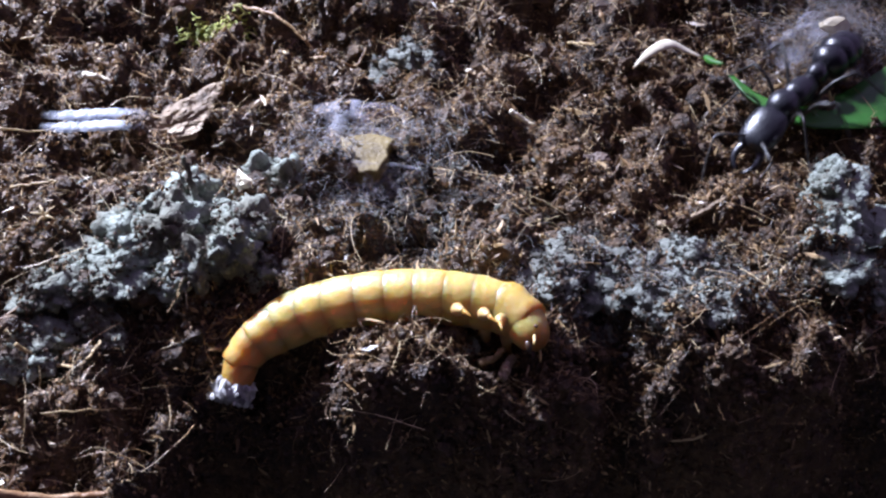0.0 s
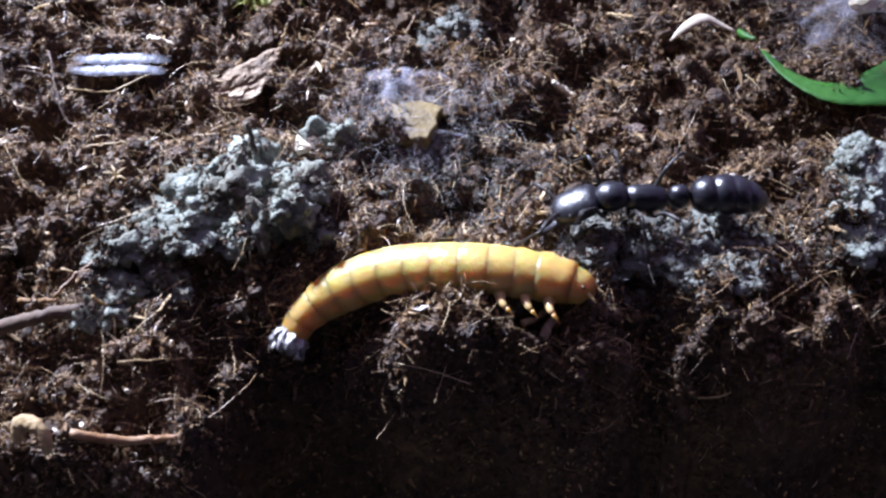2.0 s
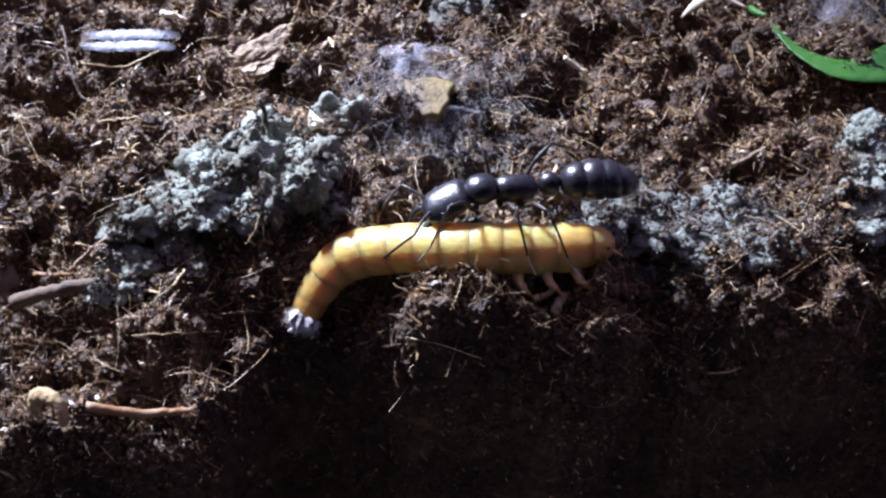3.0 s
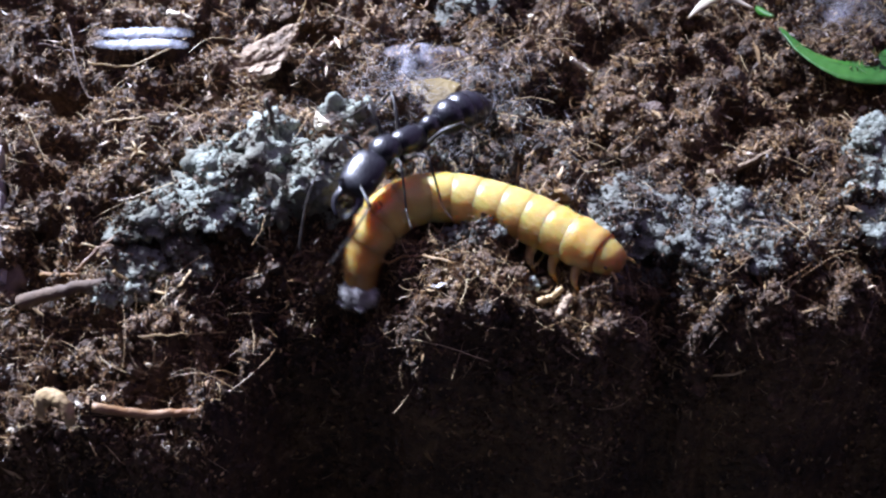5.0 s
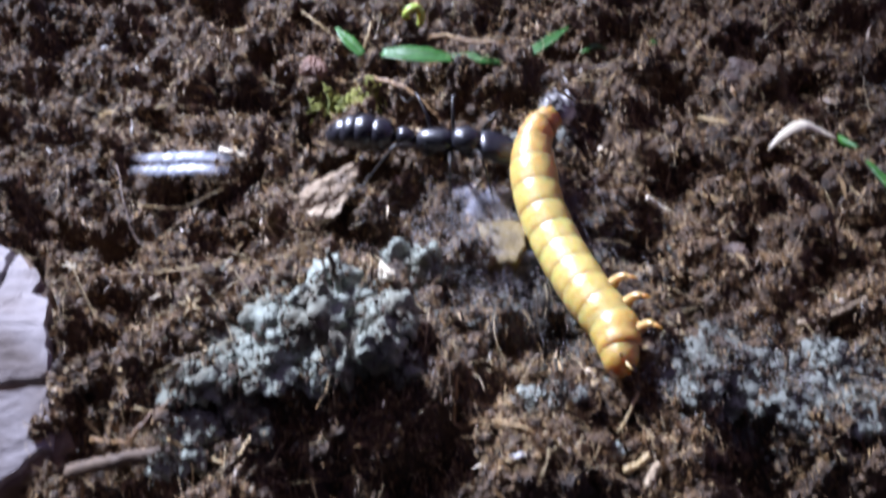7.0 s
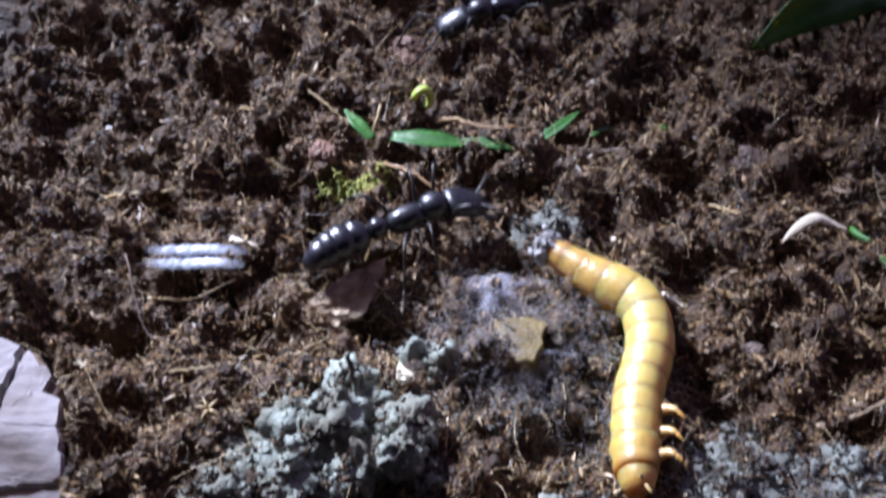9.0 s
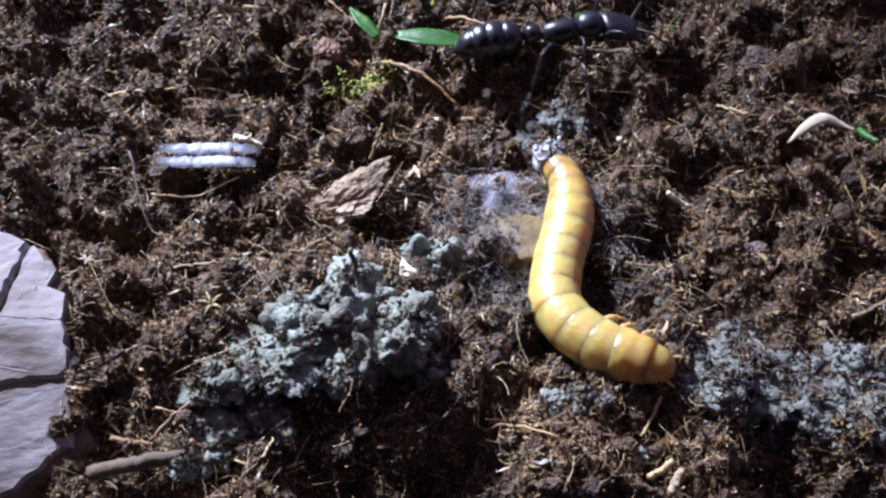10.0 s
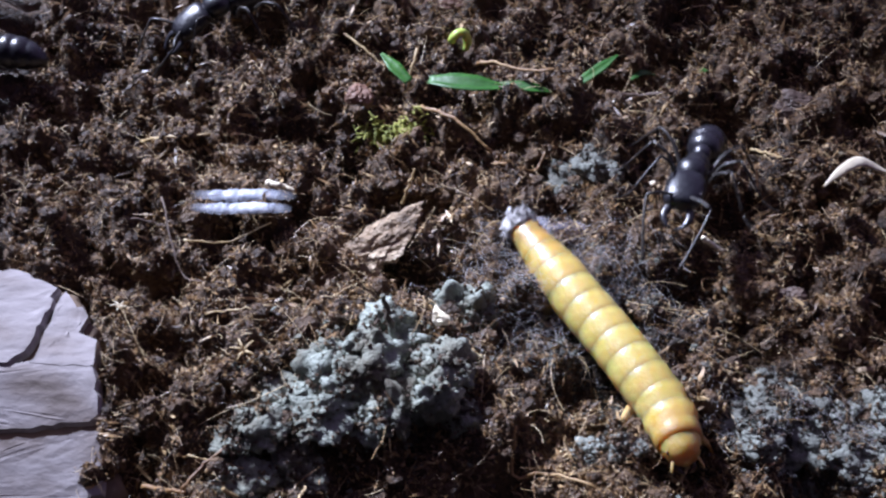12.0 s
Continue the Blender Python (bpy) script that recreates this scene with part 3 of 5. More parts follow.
# ---- the mealworm ----
def lathe(profile, sides=28, flat=1.0, slots=None):
    """A turned body about the x axis from rows of (x, radius); flat squeezes its height."""
    n = len(profile)
    ang = np.linspace(0, 2 * np.pi, sides, endpoint=False)
    v = np.array([(x, r * math.cos(a), flat * r * math.sin(a)) for x, r in profile for a in ang])
    f = [(i * sides + k, i * sides + (k + 1) % sides, (i + 1) * sides + (k + 1) % sides, (i + 1) * sides + k) for i in range(n - 1) for k in range(sides)]
    s = [slots[i] if slots else 0 for i in range(n - 1) for _ in range(sides)]
    f += [tuple(range(sides))[::-1], tuple(range((n - 1) * sides, n * sides))]
    return v, f, s + [0, 0]


class Worm:
    """A larva of stiff rings that slide a little into one another; its line runs from tail to head."""

    COUNT = 13

    def __init__(self):
        self.ob = new("mealworm")
        tagged(self.ob, "glossy amber mealworm with brown rings, writhing on the soil", "larva")
        self.rows, self.pieces = [], []
        self.pitch = 2.5 / self.COUNT
        for i in range(self.COUNT):
            u = (i + 0.5) / self.COUNT
            r = 0.17 * min(1.0, 0.54 + 2.0 * u) * (1.0 if u < 0.7 else 1 - 0.6 * (u - 0.7))
            r0 = 0.17 * min(1.0, 0.54 + 2.0 * (u - 0.5 / self.COUNT))
            p = self.pitch
            mat = WORM_SKINS[(5, 4, 3, 1, 0, 0, 0, 0, 0, 1, 1, 2, 3)[i]]
            if i == 0:
                prof, slots = [(-0.62 * p, 0.02), (-0.6 * p, 0.05), (-0.4 * p, 0.085), (0, 0.105), (0.35 * p, 0.115), (0.6 * p, 0.11)], [0] * 5
            elif i == self.COUNT - 1:
                prof, slots = [(-0.7 * p, 0.128), (-0.45 * p, 0.134), (-0.15 * p, 0.126), (0.15 * p, 0.108), (0.38 * p, 0.078), (0.5 * p, 0.034)], [0] * 5
            else:
                k = r0 / r
                prof = [(-0.66 * p, 0.92 * r * k), (-0.58 * p, 0.965 * r * k), (-0.48 * p, 0.99 * r * k), (-0.28 * p, 1.006 * r * k), (0, 1.012 * r), (0.3 * p, 1.0 * r), (0.39 * p, 0.99 * r), (0.5 * p, 0.966 * r), (0.62 * p, 0.93 * r)]
                slots = [0, 0, 0, 0, 0, 0, 0, 1] if i < self.COUNT - 2 else [0] * 8
            seg = part("head" if i == self.COUNT - 1 else "segment", lathe(prof, slots=slots, flat=0.95), [mat, RING], self.ob)
            self.pieces.append(seg)
            if self.COUNT - 5 < i < self.COUNT - 1:
                for side in (-1, 1):
                    y = side * r * 0.55
                    line = spline([(0, y, -r * 0.66), (0.008, y + side * 0.06, -r * 0.84), (0.03, y + side * 0.105, -r * 0.97), (0.065, y + side * 0.13, -r - 0.02), (0.105, y + side * 0.145, -r - 0.05)], 11)
                    leg = part("leg", tube(line[:8], [0.044, 0.042, 0.037, 0.032, 0.029, 0.026, 0.021, 0.016], 8), PALE, seg, "short pale jointed leg")
                    part("claw", tube(line[7:], np.linspace(0.016, 0.004, 4), 7), RING, leg)
            if i == self.COUNT - 1:
                for side in (-1, 1):
                    part("feeler", tube(spline([(0.05, side * 0.07, 0), (0.1, side * 0.09, -0.02), (0.13, side * 0.1, -0.04)], 5), [0.011, 0.011, 0.01, 0.008, 0.005], 6), PALE, seg)
                    part("jaw", tube(spline([(0.06, side * 0.045, -0.05), (0.1, side * 0.045, -0.07), (0.125, side * 0.012, -0.075)], 6), [0.02, 0.022, 0.02, 0.016, 0.011, 0.004], 7), CHITIN, seg, "small dark brown jaw")
                    part("eye", moved(lump(2, 0.0, 1, (1, 0.6, 1)), 0.03, side * 0.1, 0.03, scale=0.014), CHITIN, seg)
            if i == 0:
                cup = lathe([(-0.03, 0.1), (-0.06, 0.118), (-0.11, 0.122), (-0.155, 0.108), (-0.17, 0.085), (-0.14, 0.075), (-0.1, 0.055), (-0.08, 0.01)], 26)[:2]
                jit = np.random.default_rng(3).normal(size=cup[0].shape) * 0.011
                part("tail_sheath", (cup[0] + jit, cup[1]), DEBRIS, seg, "crumpled greyish white skin at the tail", smooth=False)
                r2 = np.random.default_rng(9)
                tuft = []
                for _ in range(34):
                    a, q = r2.uniform(0, 6.28), r2.uniform(0.6, 1.15)
                    tuft.append(moved(lump(1, 0.6, int(r2.integers(1000))), -0.05 - 0.14 * r2.random(), 0.115 * q * math.cos(a), 0.115 * q * math.sin(a), scale=r2.uniform(0.008, 0.024)))
                part("tail_debris", join(*tuft), DEBRIS, seg, "white crumbs stuck to the tail", smooth=False)

    def bend(self, t, roll, *points):
        """The worm's line from tail to head at t, and how far its back leans over."""
        line = spline(points, 2 * self.COUNT + 1)
        mid = Vector(line[self.COUNT]) * CM
        poses = []
        for i in range(self.COUNT):
            a, c, b = (Vector(line[2 * i + k]) for k in range(3))
            ahead = (b - a).normalized()
            side = Vector((0, 0, 1)).cross(ahead).normalized()
            up = ahead.cross(side)
            m = Matrix((ahead, side, up)).transposed().to_4x4()
            poses.append(Matrix.Translation(c * CM - mid) @ m @ pose(0, 0, 0, roll, 0, 0))
        self.rows.append((t, Matrix.Translation(mid), poses))

    def play(self):
        walk(self.ob, [(t, m) for t, m, _ in self.rows])
        for i, piece in enumerate(self.pieces):
            walk(piece, [(t, poses[i]) for t, _, poses in self.rows])


# ---- the ants ----
def egg(rows, sides=22, flat=0.9):
    return lathe(rows, sides, flat)


class Ant:
    """A long black ant; it faces +x, and its thorax is above its origin."""

    def __init__(self, label):
        self.ob = new("ant")
        tagged(self.ob, label, "ant", group="black ants")
        self.rows = []
        self.ob.scale = (0.86, 0.86, 0.86)
        b = self.ob
        front = moved(egg([(-0.12, 0.05), (-0.08, 0.1), (0.0, 0.128), (0.07, 0.115), (0.12, 0.075), (0.14, 0.04)])[:2], 0.11, 0, 0.03, (0, 8, 0))
        rear = moved(egg([(-0.2, 0.045), (-0.17, 0.09), (-0.08, 0.108), (0.03, 0.105), (0.12, 0.08)], flat=1.0)[:2], -0.1, 0, 0.0, (0, -6, 0))
        self.thorax = part("thorax", join(front, rear), MATT, b, at=pose(0, 0, 0.28 * CM))
        node = moved(egg([(-0.085, 0.03), (-0.075, 0.075), (-0.02, 0.09), (0.04, 0.075), (0.07, 0.035)], flat=1.15)[:2], -0.38, 0, 0.0)
        part("petiole", node, ANT, b, at=pose(0, 0, 0.28 * CM))
        rings = [(0.01, 0.03), (-0.02, 0.1), (-0.08, 0.135), (-0.14, 0.152), (-0.185, 0.146), (-0.197, 0.130), (-0.212, 0.146), (-0.28, 0.162), (-0.345, 0.156), (-0.362, 0.139), (-0.38, 0.152), (-0.44, 0.150), (-0.49, 0.136), (-0.503, 0.121), (-0.52, 0.128), (-0.58, 0.104), (-0.605, 0.088), (-0.65, 0.06), (-0.68, 0.012)]
        gv, gf = egg(rings[::-1], 24, 0.98)[:2]
        gv = np.array(gv)
        gv[:, 0] *= 0.88
        gv[:, 2] -= 0.46 * np.clip(-gv[:, 0] - 0.25, 0, 1) ** 1.6
        self.gaster = part("gaster", (gv, gf), ANT, b, "shiny black ringed abdomen", at=pose(-0.48 * CM, 0, 0.28 * CM))
        head = egg([(-0.03, 0.06), (-0.005, 0.118), (0.035, 0.146), (0.13, 0.158), (0.24, 0.152), (0.305, 0.134), (0.335, 0.1), (0.345, 0.05)], 24, 0.6)[:2]
        self.head = part("head", head, MATT, b, at=pose(0.24 * CM, 0, 0.3 * CM))
        for side in (-1, 1):
            jaw = tube(spline([(0.31, side * 0.07, -0.02), (0.41, side * 0.10, -0.04), (0.49, side * 0.065, -0.06), (0.52, side * 0.015, -0.07)], 8), [0.03, 0.034, 0.033, 0.03, 0.026, 0.02, 0.014, 0.006], 7, 0.6)
            part("mandible", jaw, ANT, self.head)
            feeler = tube(spline([(0.27, side * 0.05, 0.05), (0.36, side * 0.17, 0.12), (0.42, side * 0.25, 0.13)], 8), 0.013, 6)
            an = part("antenna", feeler, LIMB, self.head)
            part("antenna_tip", tube(spline([(0.42, side * 0.25, 0.13), (0.6, side * 0.22, 0.06), (0.78, side * 0.17, -0.04), (0.88, side * 0.14, -0.1)], 14), np.linspace(0.009, 0.014, 14), 6), LIMB, an)
            part("eye", moved(lump(2, 0.0, 1, (1, 0.5, 1)), 0.2, side * 0.13, 0.03, scale=0.028), ANT, self.head)
        self.legs = []
        for k, (x, out) in enumerate(((0.14, 40), (0.0, 0), (-0.14, -42))):
            for side in (-1, 1):
                far = (0.62, 0.66, 0.8)[k]
                thigh = tube(spline([(0, 0, 0), (0.06, 0, -0.04), (far * 0.28, 0, 0.1), (far * 0.5, 0, 0.15)], 9), np.array([0.022, 0.025, 0.021, 0.017, 0.016, 0.015, 0.014, 0.013, 0.011]), 8)
                leg = part("leg", thigh, LIMB, b)
                shin = part("shin", tube(spline([(far * 0.5, 0, 0.15), (far * 0.62, 0, 0.02), (far * 0.76, 0, -0.15)], 7), np.linspace(0.012, 0.008, 7), 7), LIMB, leg)
                part("foot", tube(spline([(far * 0.76, 0, -0.15), (far * 0.84, 0, -0.2), (far, 0, -0.24)], 6), np.linspace(0.007, 0.004, 6), 6), LIMB, leg)
                self.legs.append((leg, x, side, out, k))

    def stand(self, t, dip, head, thorax, gaster):
        """Where the middles of head, thorax and abdomen are at t, and how far its nose dips."""
        h, c, g = (Vector(p) for p in (head, thorax, gaster))
        yaw = math.atan2((h - g).y, (h - g).x)
        if self.rows:
            last = self.rows[-1][2]
            yaw = last + (yaw - last + math.pi) % (2 * math.pi) - math.pi

        def off(v, most):
            a = (math.atan2(v.y, v.x) - yaw + math.pi) % (2 * math.pi) - math.pi
            return max(-most, min(most, a))

        self.rows.append((t, c, yaw, off(h - c, 0.8), off(c - g, 0.9), dip))

    def at(self, t):
        """The state at t, on straight lines between the rows."""
        ts = [r[0] for r in self.rows]
        pick = lambda f: float(np.interp(t, ts, [f(r) for r in self.rows]))
        return pick(lambda r: r[1].x), pick(lambda r: r[1].y), pick(lambda r: r[1].z), pick(lambda r: r[2])

    def play(self):
        walk(self.ob, [(t, pose(c.x * CM, c.y * CM, (c.z - 0.25) * CM, 0, dip, math.degrees(yaw))) for t, c, yaw, _, _, dip in self.rows])
        walk(self.head, [(t, pose(0.24 * CM, 0, 0.3 * CM, 0, 26, math.degrees(a))) for t, _, _, a, _, _ in self.rows])
        walk(self.gaster, [(t, pose(-0.48 * CM, 0, 0.28 * CM, 0, 2, math.degrees(a))) for t, _, _, _, a, _ in self.rows])
        gone, rows = 0.0, [[] for _ in self.legs]
        before = self.at(0)
        for n in range(121):
            now = self.at(n / 10)
            gone += math.hypot(now[0] - before[0], now[1] - before[1]) + 0.25 * abs(now[3] - before[3])
            before = now
            for leg_rows, (leg, x, side, out, k) in zip(rows, self.legs):
                phase = gone * 7.0 + (0 if (k + (side > 0)) % 2 else math.pi)
                yaw = side * (90 - out) + 16 * math.sin(phase) * side
                leg_rows.append((n / 10, pose(x * CM, side * 0.06 * CM, 0.24 * CM, 0, -6 - 7 * max(0, math.cos(phase)), yaw)))
        for (leg, *_), leg_rows in zip(self.legs, rows):
            walk(leg, leg_rows)


worm = Worm()
ant = Ant("large glossy black ant hunting the mealworm")
second = Ant("black ant wandering over the far soil")
third = Ant("black ant half hidden among the far crumbs")


# ---- bark, leaves and litter ----
def slab(outline, low, high, seed, jag=0.02, steps=9, grow=0.0):
    """A plate of bark with a ragged outline and a wavy top."""
    r = np.random.default_rng(seed)
    o = np.asarray(outline, float)
    rim = []
    for a, b in zip(o, np.roll(o, -1, axis=0)):
        n = max(2, int(np.linalg.norm(b - a) / 0.06))
        for u in np.linspace(0, 1, n, endpoint=False):
            rim.append(a + (b - a) * u + r.normal(size=2) * jag)
    rim = np.array(rim)
    c, n = rim.mean(0), len(rim)
    rim = rim + grow * (rim - c) / np.linalg.norm(rim - c, axis=1, keepdims=True)
    v, f = [], []
    for k in range(steps):
        s = (1.0, 0.985, 0.95, 0.88, 0.76, 0.6, 0.42, 0.25, 0.1)[k * 9 // steps]
        p = c + (rim - c) * s
        z = np.full(n, high) - (0.03 if k == 0 else 0.0) + 0.014 * (grain(p[:, 0], p[:, 1] * 2, 0.3, 1) - 0.5) + 0.010 * (grain(p[:, 0], p[:, 1], 0.06, 2) - 0.5)
        v.append(np.c_[p, z])
    v.append(np.c_[rim * 1.0, np.full(n, low)])
    v.append([[c[0], c[1], high]])
    for k in range(steps - 1):
        f += [(k * n + i, k * n + (i + 1) % n, (k + 1) * n + (i + 1) % n, (k + 1) * n + i) for i in range(n)]
    top, side = (steps - 1) * n, steps * n
    f += [(top + i, top + (i + 1) % n, (steps + 1) * n) for i in range(n)]
    f += [(side + i, side + (i + 1) % n, (i + 1) % n, i) for i in range(n)]
    return np.concatenate(v), f


def sloped(geo):
    """Lets the near half of a flat piece sink with the ground."""
    v = np.array(geo[0])
    v[:, 2] += 0.34 * np.minimum(v[:, 1], 0)
    return v, geo[1]


def make_bark():
    bark = new("bark_piece")
    tagged(bark, "cracked piece of grey bark lying flat on the soil", "bark")
    z = 0.05
    part("core", sloped(slab([(-5.44, 1.01), (-3.66, 0.81), (-3.29, 0.69), (-3.07, 0.41), (-3.00, 0.08), (-2.90, -0.32), (-2.66, -0.70), (-3.38, -1.19), (-5.47, -1.35)], -0.5, z, 1)), BARK_EDGE, bark)
    part("plate", sloped(slab([(-5.33, 0.97), (-3.71, 0.81), (-3.40, 0.69), (-3.42, 0.45), (-3.46, 0.21), (-3.56, 0.06), (-3.93, 0.11), (-5.34, 0.26)], z - 0.1, z + 0.07, 2, 0.012, grow=0.024)), BARK, bark, smooth=False)
    part("plate", sloped(slab([(-3.34, 0.67), (-3.20, 0.51), (-3.14, 0.45), (-3.17, 0.33), (-3.05, 0.28), (-3.01, 0.08), (-3.38, 0.08), (-3.36, 0.39)], z - 0.1, z + 0.05, 3, 0.01, grow=0.024)), BARK, bark, smooth=False)
    part("plate", sloped(slab([(-3.01, 0.09), (-2.91, -0.26), (-3.33, -0.34), (-5.35, -0.41), (-5.34, 0.22), (-3.87, 0.07), (-3.60, -0.01), (-3.39, 0.10)], z - 0.1, z + 0.046, 5, 0.01, grow=0.024)), BARK, bark, smooth=False)
    part("plate", sloped(slab([(-2.90, -0.34), (-2.84, -0.52), (-2.83, -0.73), (-3.06, -0.88), (-3.38, -1.11), (-5.35, -1.24), (-5.35, -0.50), (-3.39, -0.42)], z - 0.1, z + 0.04, 4, 0.012, grow=0.024)), BARK, bark, smooth=False)


def blade(line, widths, lean=0.0, thick=0.006, fold=0.25):
    """A leaf blade with thickness along a line, folded at its midrib."""
    p = spline(line, 18)
    t = np.gradient(p, axis=0)
    t /= np.linalg.norm(t, axis=1, keepdims=True)
    side = np.cross(t, [math.sin(lean), 0, math.cos(lean)])
    side /= np.linalg.norm(side, axis=1, keepdims=True) + 1e-9
    up = np.cross(side, t)
    w = np.interp(np.linspace(0, 1, 18), np.linspace(0, 1, len(widths)), widths)
    cols = []
    for s, lift in ((-1, fold), (-0.5, fold * 0.4), (0, 0), (0.5, fold * 0.4), (1, fold)):
        cols.append(p + side * (s * w)[:, None] + up * (lift * w)[:, None])
    top = np.stack(cols, 1)
    bottom = top - up[:, None] * thick
    v = np.concatenate([top.reshape(-1, 3), bottom.reshape(-1, 3)])
    f, h = [], 18 * 5
    for i in range(17):
        for k in range(4):
            a = i * 5 + k
            f += [(a, a + 1, a + 6, a + 5), (h + a + 5, h + a + 6, h + a + 1, h + a)]
        f += [(i * 5, i * 5 + 5, h + i * 5 + 5, h + i * 5), (i * 5 + 4, h + i * 5 + 4, h + i * 5 + 9, i * 5 + 9)]
    f += [(k, h + k, h + k + 1, k + 1) for k in range(4)] + [(85 + k, 86 + k, h + 86 + k, h + 85 + k) for k in range(4)]
    return v, f


def lie(x, y):
    """The height at which something light comes to rest on the crumbs round a place."""
    turn = np.linspace(0, 2 * np.pi, 10, endpoint=False)
    return float(np.mean(surface(x + 0.11 * np.cos(turn), y + 0.11 * np.sin(turn)))) + 0.02


def on_soil(points, lift=0.03):
    return [(x, y, lie(x, y) + lift + (z[0] if z else 0)) for x, y, *z in points]


def thing(name, geo, mat, label, category, group="", smooth=True):
    return tagged(part(name, geo, mat, smooth=smooth), label, category, group)


def make_leaves():
    thing("green_leaf", blade([(2.50, 1.66, 0.14), (2.66, 1.40, 0.13), (2.95, 1.21, 0.13), (3.3, 1.25, 0.15), (3.75, 1.42, 0.18), (4.2, 1.68, 0.2)], [0.012, 0.055, 0.13, 0.25, 0.34, 0.36], 0.0, 0.012, 0.08), GREEN, "broad bright green leaf curling over the soil", "leaf")
    thing("leaf_stalk", tube(spline(on_soil([(2.39, 2.08), (2.42, 1.98), (2.48, 1.86)], 0.09), 9), [0.018, 0.026, 0.03, 0.03, 0.028, 0.024, 0.02, 0.018, 0.014], 8), GREEN, "short cut green stalk beside a husk", "stalk")
    thing("grass_blade", blade([(-1.40, 2.99, 0.20), (-1.29, 2.86, 0.18), (-1.17, 2.74, 0.14)], [0.012, 0.055, 0.04]), GREEN, "short bright green grass blade", "grass", "grass blades")
    thing("grass_blade", blade([(-1.02, 2.75, 0.15), (-0.85, 2.71, 0.17), (-0.68, 2.69, 0.17), (-0.46, 2.69, 0.15)], [0.04, 0.085, 0.085, 0.03], 0.0, 0.006, 0.3), GREEN, "flat green grass blade on the soil", "grass", "grass blades")
    thing("grass_blade", blade([(-0.49, 2.72, 0.15), (-0.33, 2.68, 0.17), (-0.22, 2.66, 0.17), (-0.08, 2.66, 0.14)], [0.02, 0.05, 0.045, 0.008], 0.0, 0.006, 0.3), GREEN, "torn green grass blade beside a dry stem", "grass", "grass blades")
    thing("grass_blade", blade([(-0.02, 2.66, 0.14), (0.12, 2.74, 0.17), (0.26, 2.86, 0.19), (0.41, 3.02, 0.2)], [0.015, 0.04, 0.045, 0.006], 0.0, 0.006, 0.3), GREEN, "pointed green grass blade under a dry stem", "grass", "grass blades")
    thing("grass_blade", blade(on_soil([(0.52, 3.02), (0.62, 3.1), (0.72, 3.14)], 0.08), [0.01, 0.03, 0.008]), GREEN, "tiny scrap of green grass", "grass", "grass blades")
    thing("grass_blade", blade(on_soil([(1.02, 2.98), (1.08, 3.04), (1.12, 3.1)], 0.08), [0.01, 0.028, 0.008]), GREEN, "tiny scrap of green grass", "grass", "grass blades")
    # Leaned so that it faces away from the lamp and looks dark.
    thing("far_leaf", blade([(1.86, 3.93, 0.10), (2.12, 4.14, 0.20), (2.39, 4.28, 0.30), (2.82, 4.50, 0.40)], [0.03, 0.14, 0.24, 0.26], 1.0, 0.012, 0.3), GREEN, "green leaf tip far back, tilted out of the light", "leaf")
    ring = [(-0.81 + 0.062 * math.cos(a), 3.19 + 0.02 * math.sin(2 * a), 0.16 + 0.085 * math.sin(a)) for a in np.linspace(-1.9, 4.0, 12)]
    thing("seedling", tube(spline(ring, 26), np.interp(np.linspace(0, 1, 26), [0, 0.3, 0.7, 1], [0.016, 0.034, 0.038, 0.02]), 9, 0.8), YOUNG, "tiny pale green looped seedling", "seedling")
    r = np.random.default_rng(4)
    n = 620
    cx, cy = -1.25 + 0.10 * r.normal(size=n), 2.31 + 0.035 * r.normal(size=n)
    tagged(part("moss_tuft", threads(n, 41, (cx, cy), 0.085, 0.007, 0.09, 0.6), MOSS), "small yellow-green moss tuft", "moss")


def rod(name, points, radius, mat, label, category, lift=0.04, taper=0.6, sides=8, group="", wob=0.004):
    p = spline(on_soil(points, lift), 16)
    p = p + np.random.default_rng(int(abs(points[0][0]) * 1000)).normal(size=p.shape) * wob
    return thing(name, tube(p, np.linspace(radius, radius * taper, 16), sides), mat, label, category, group)


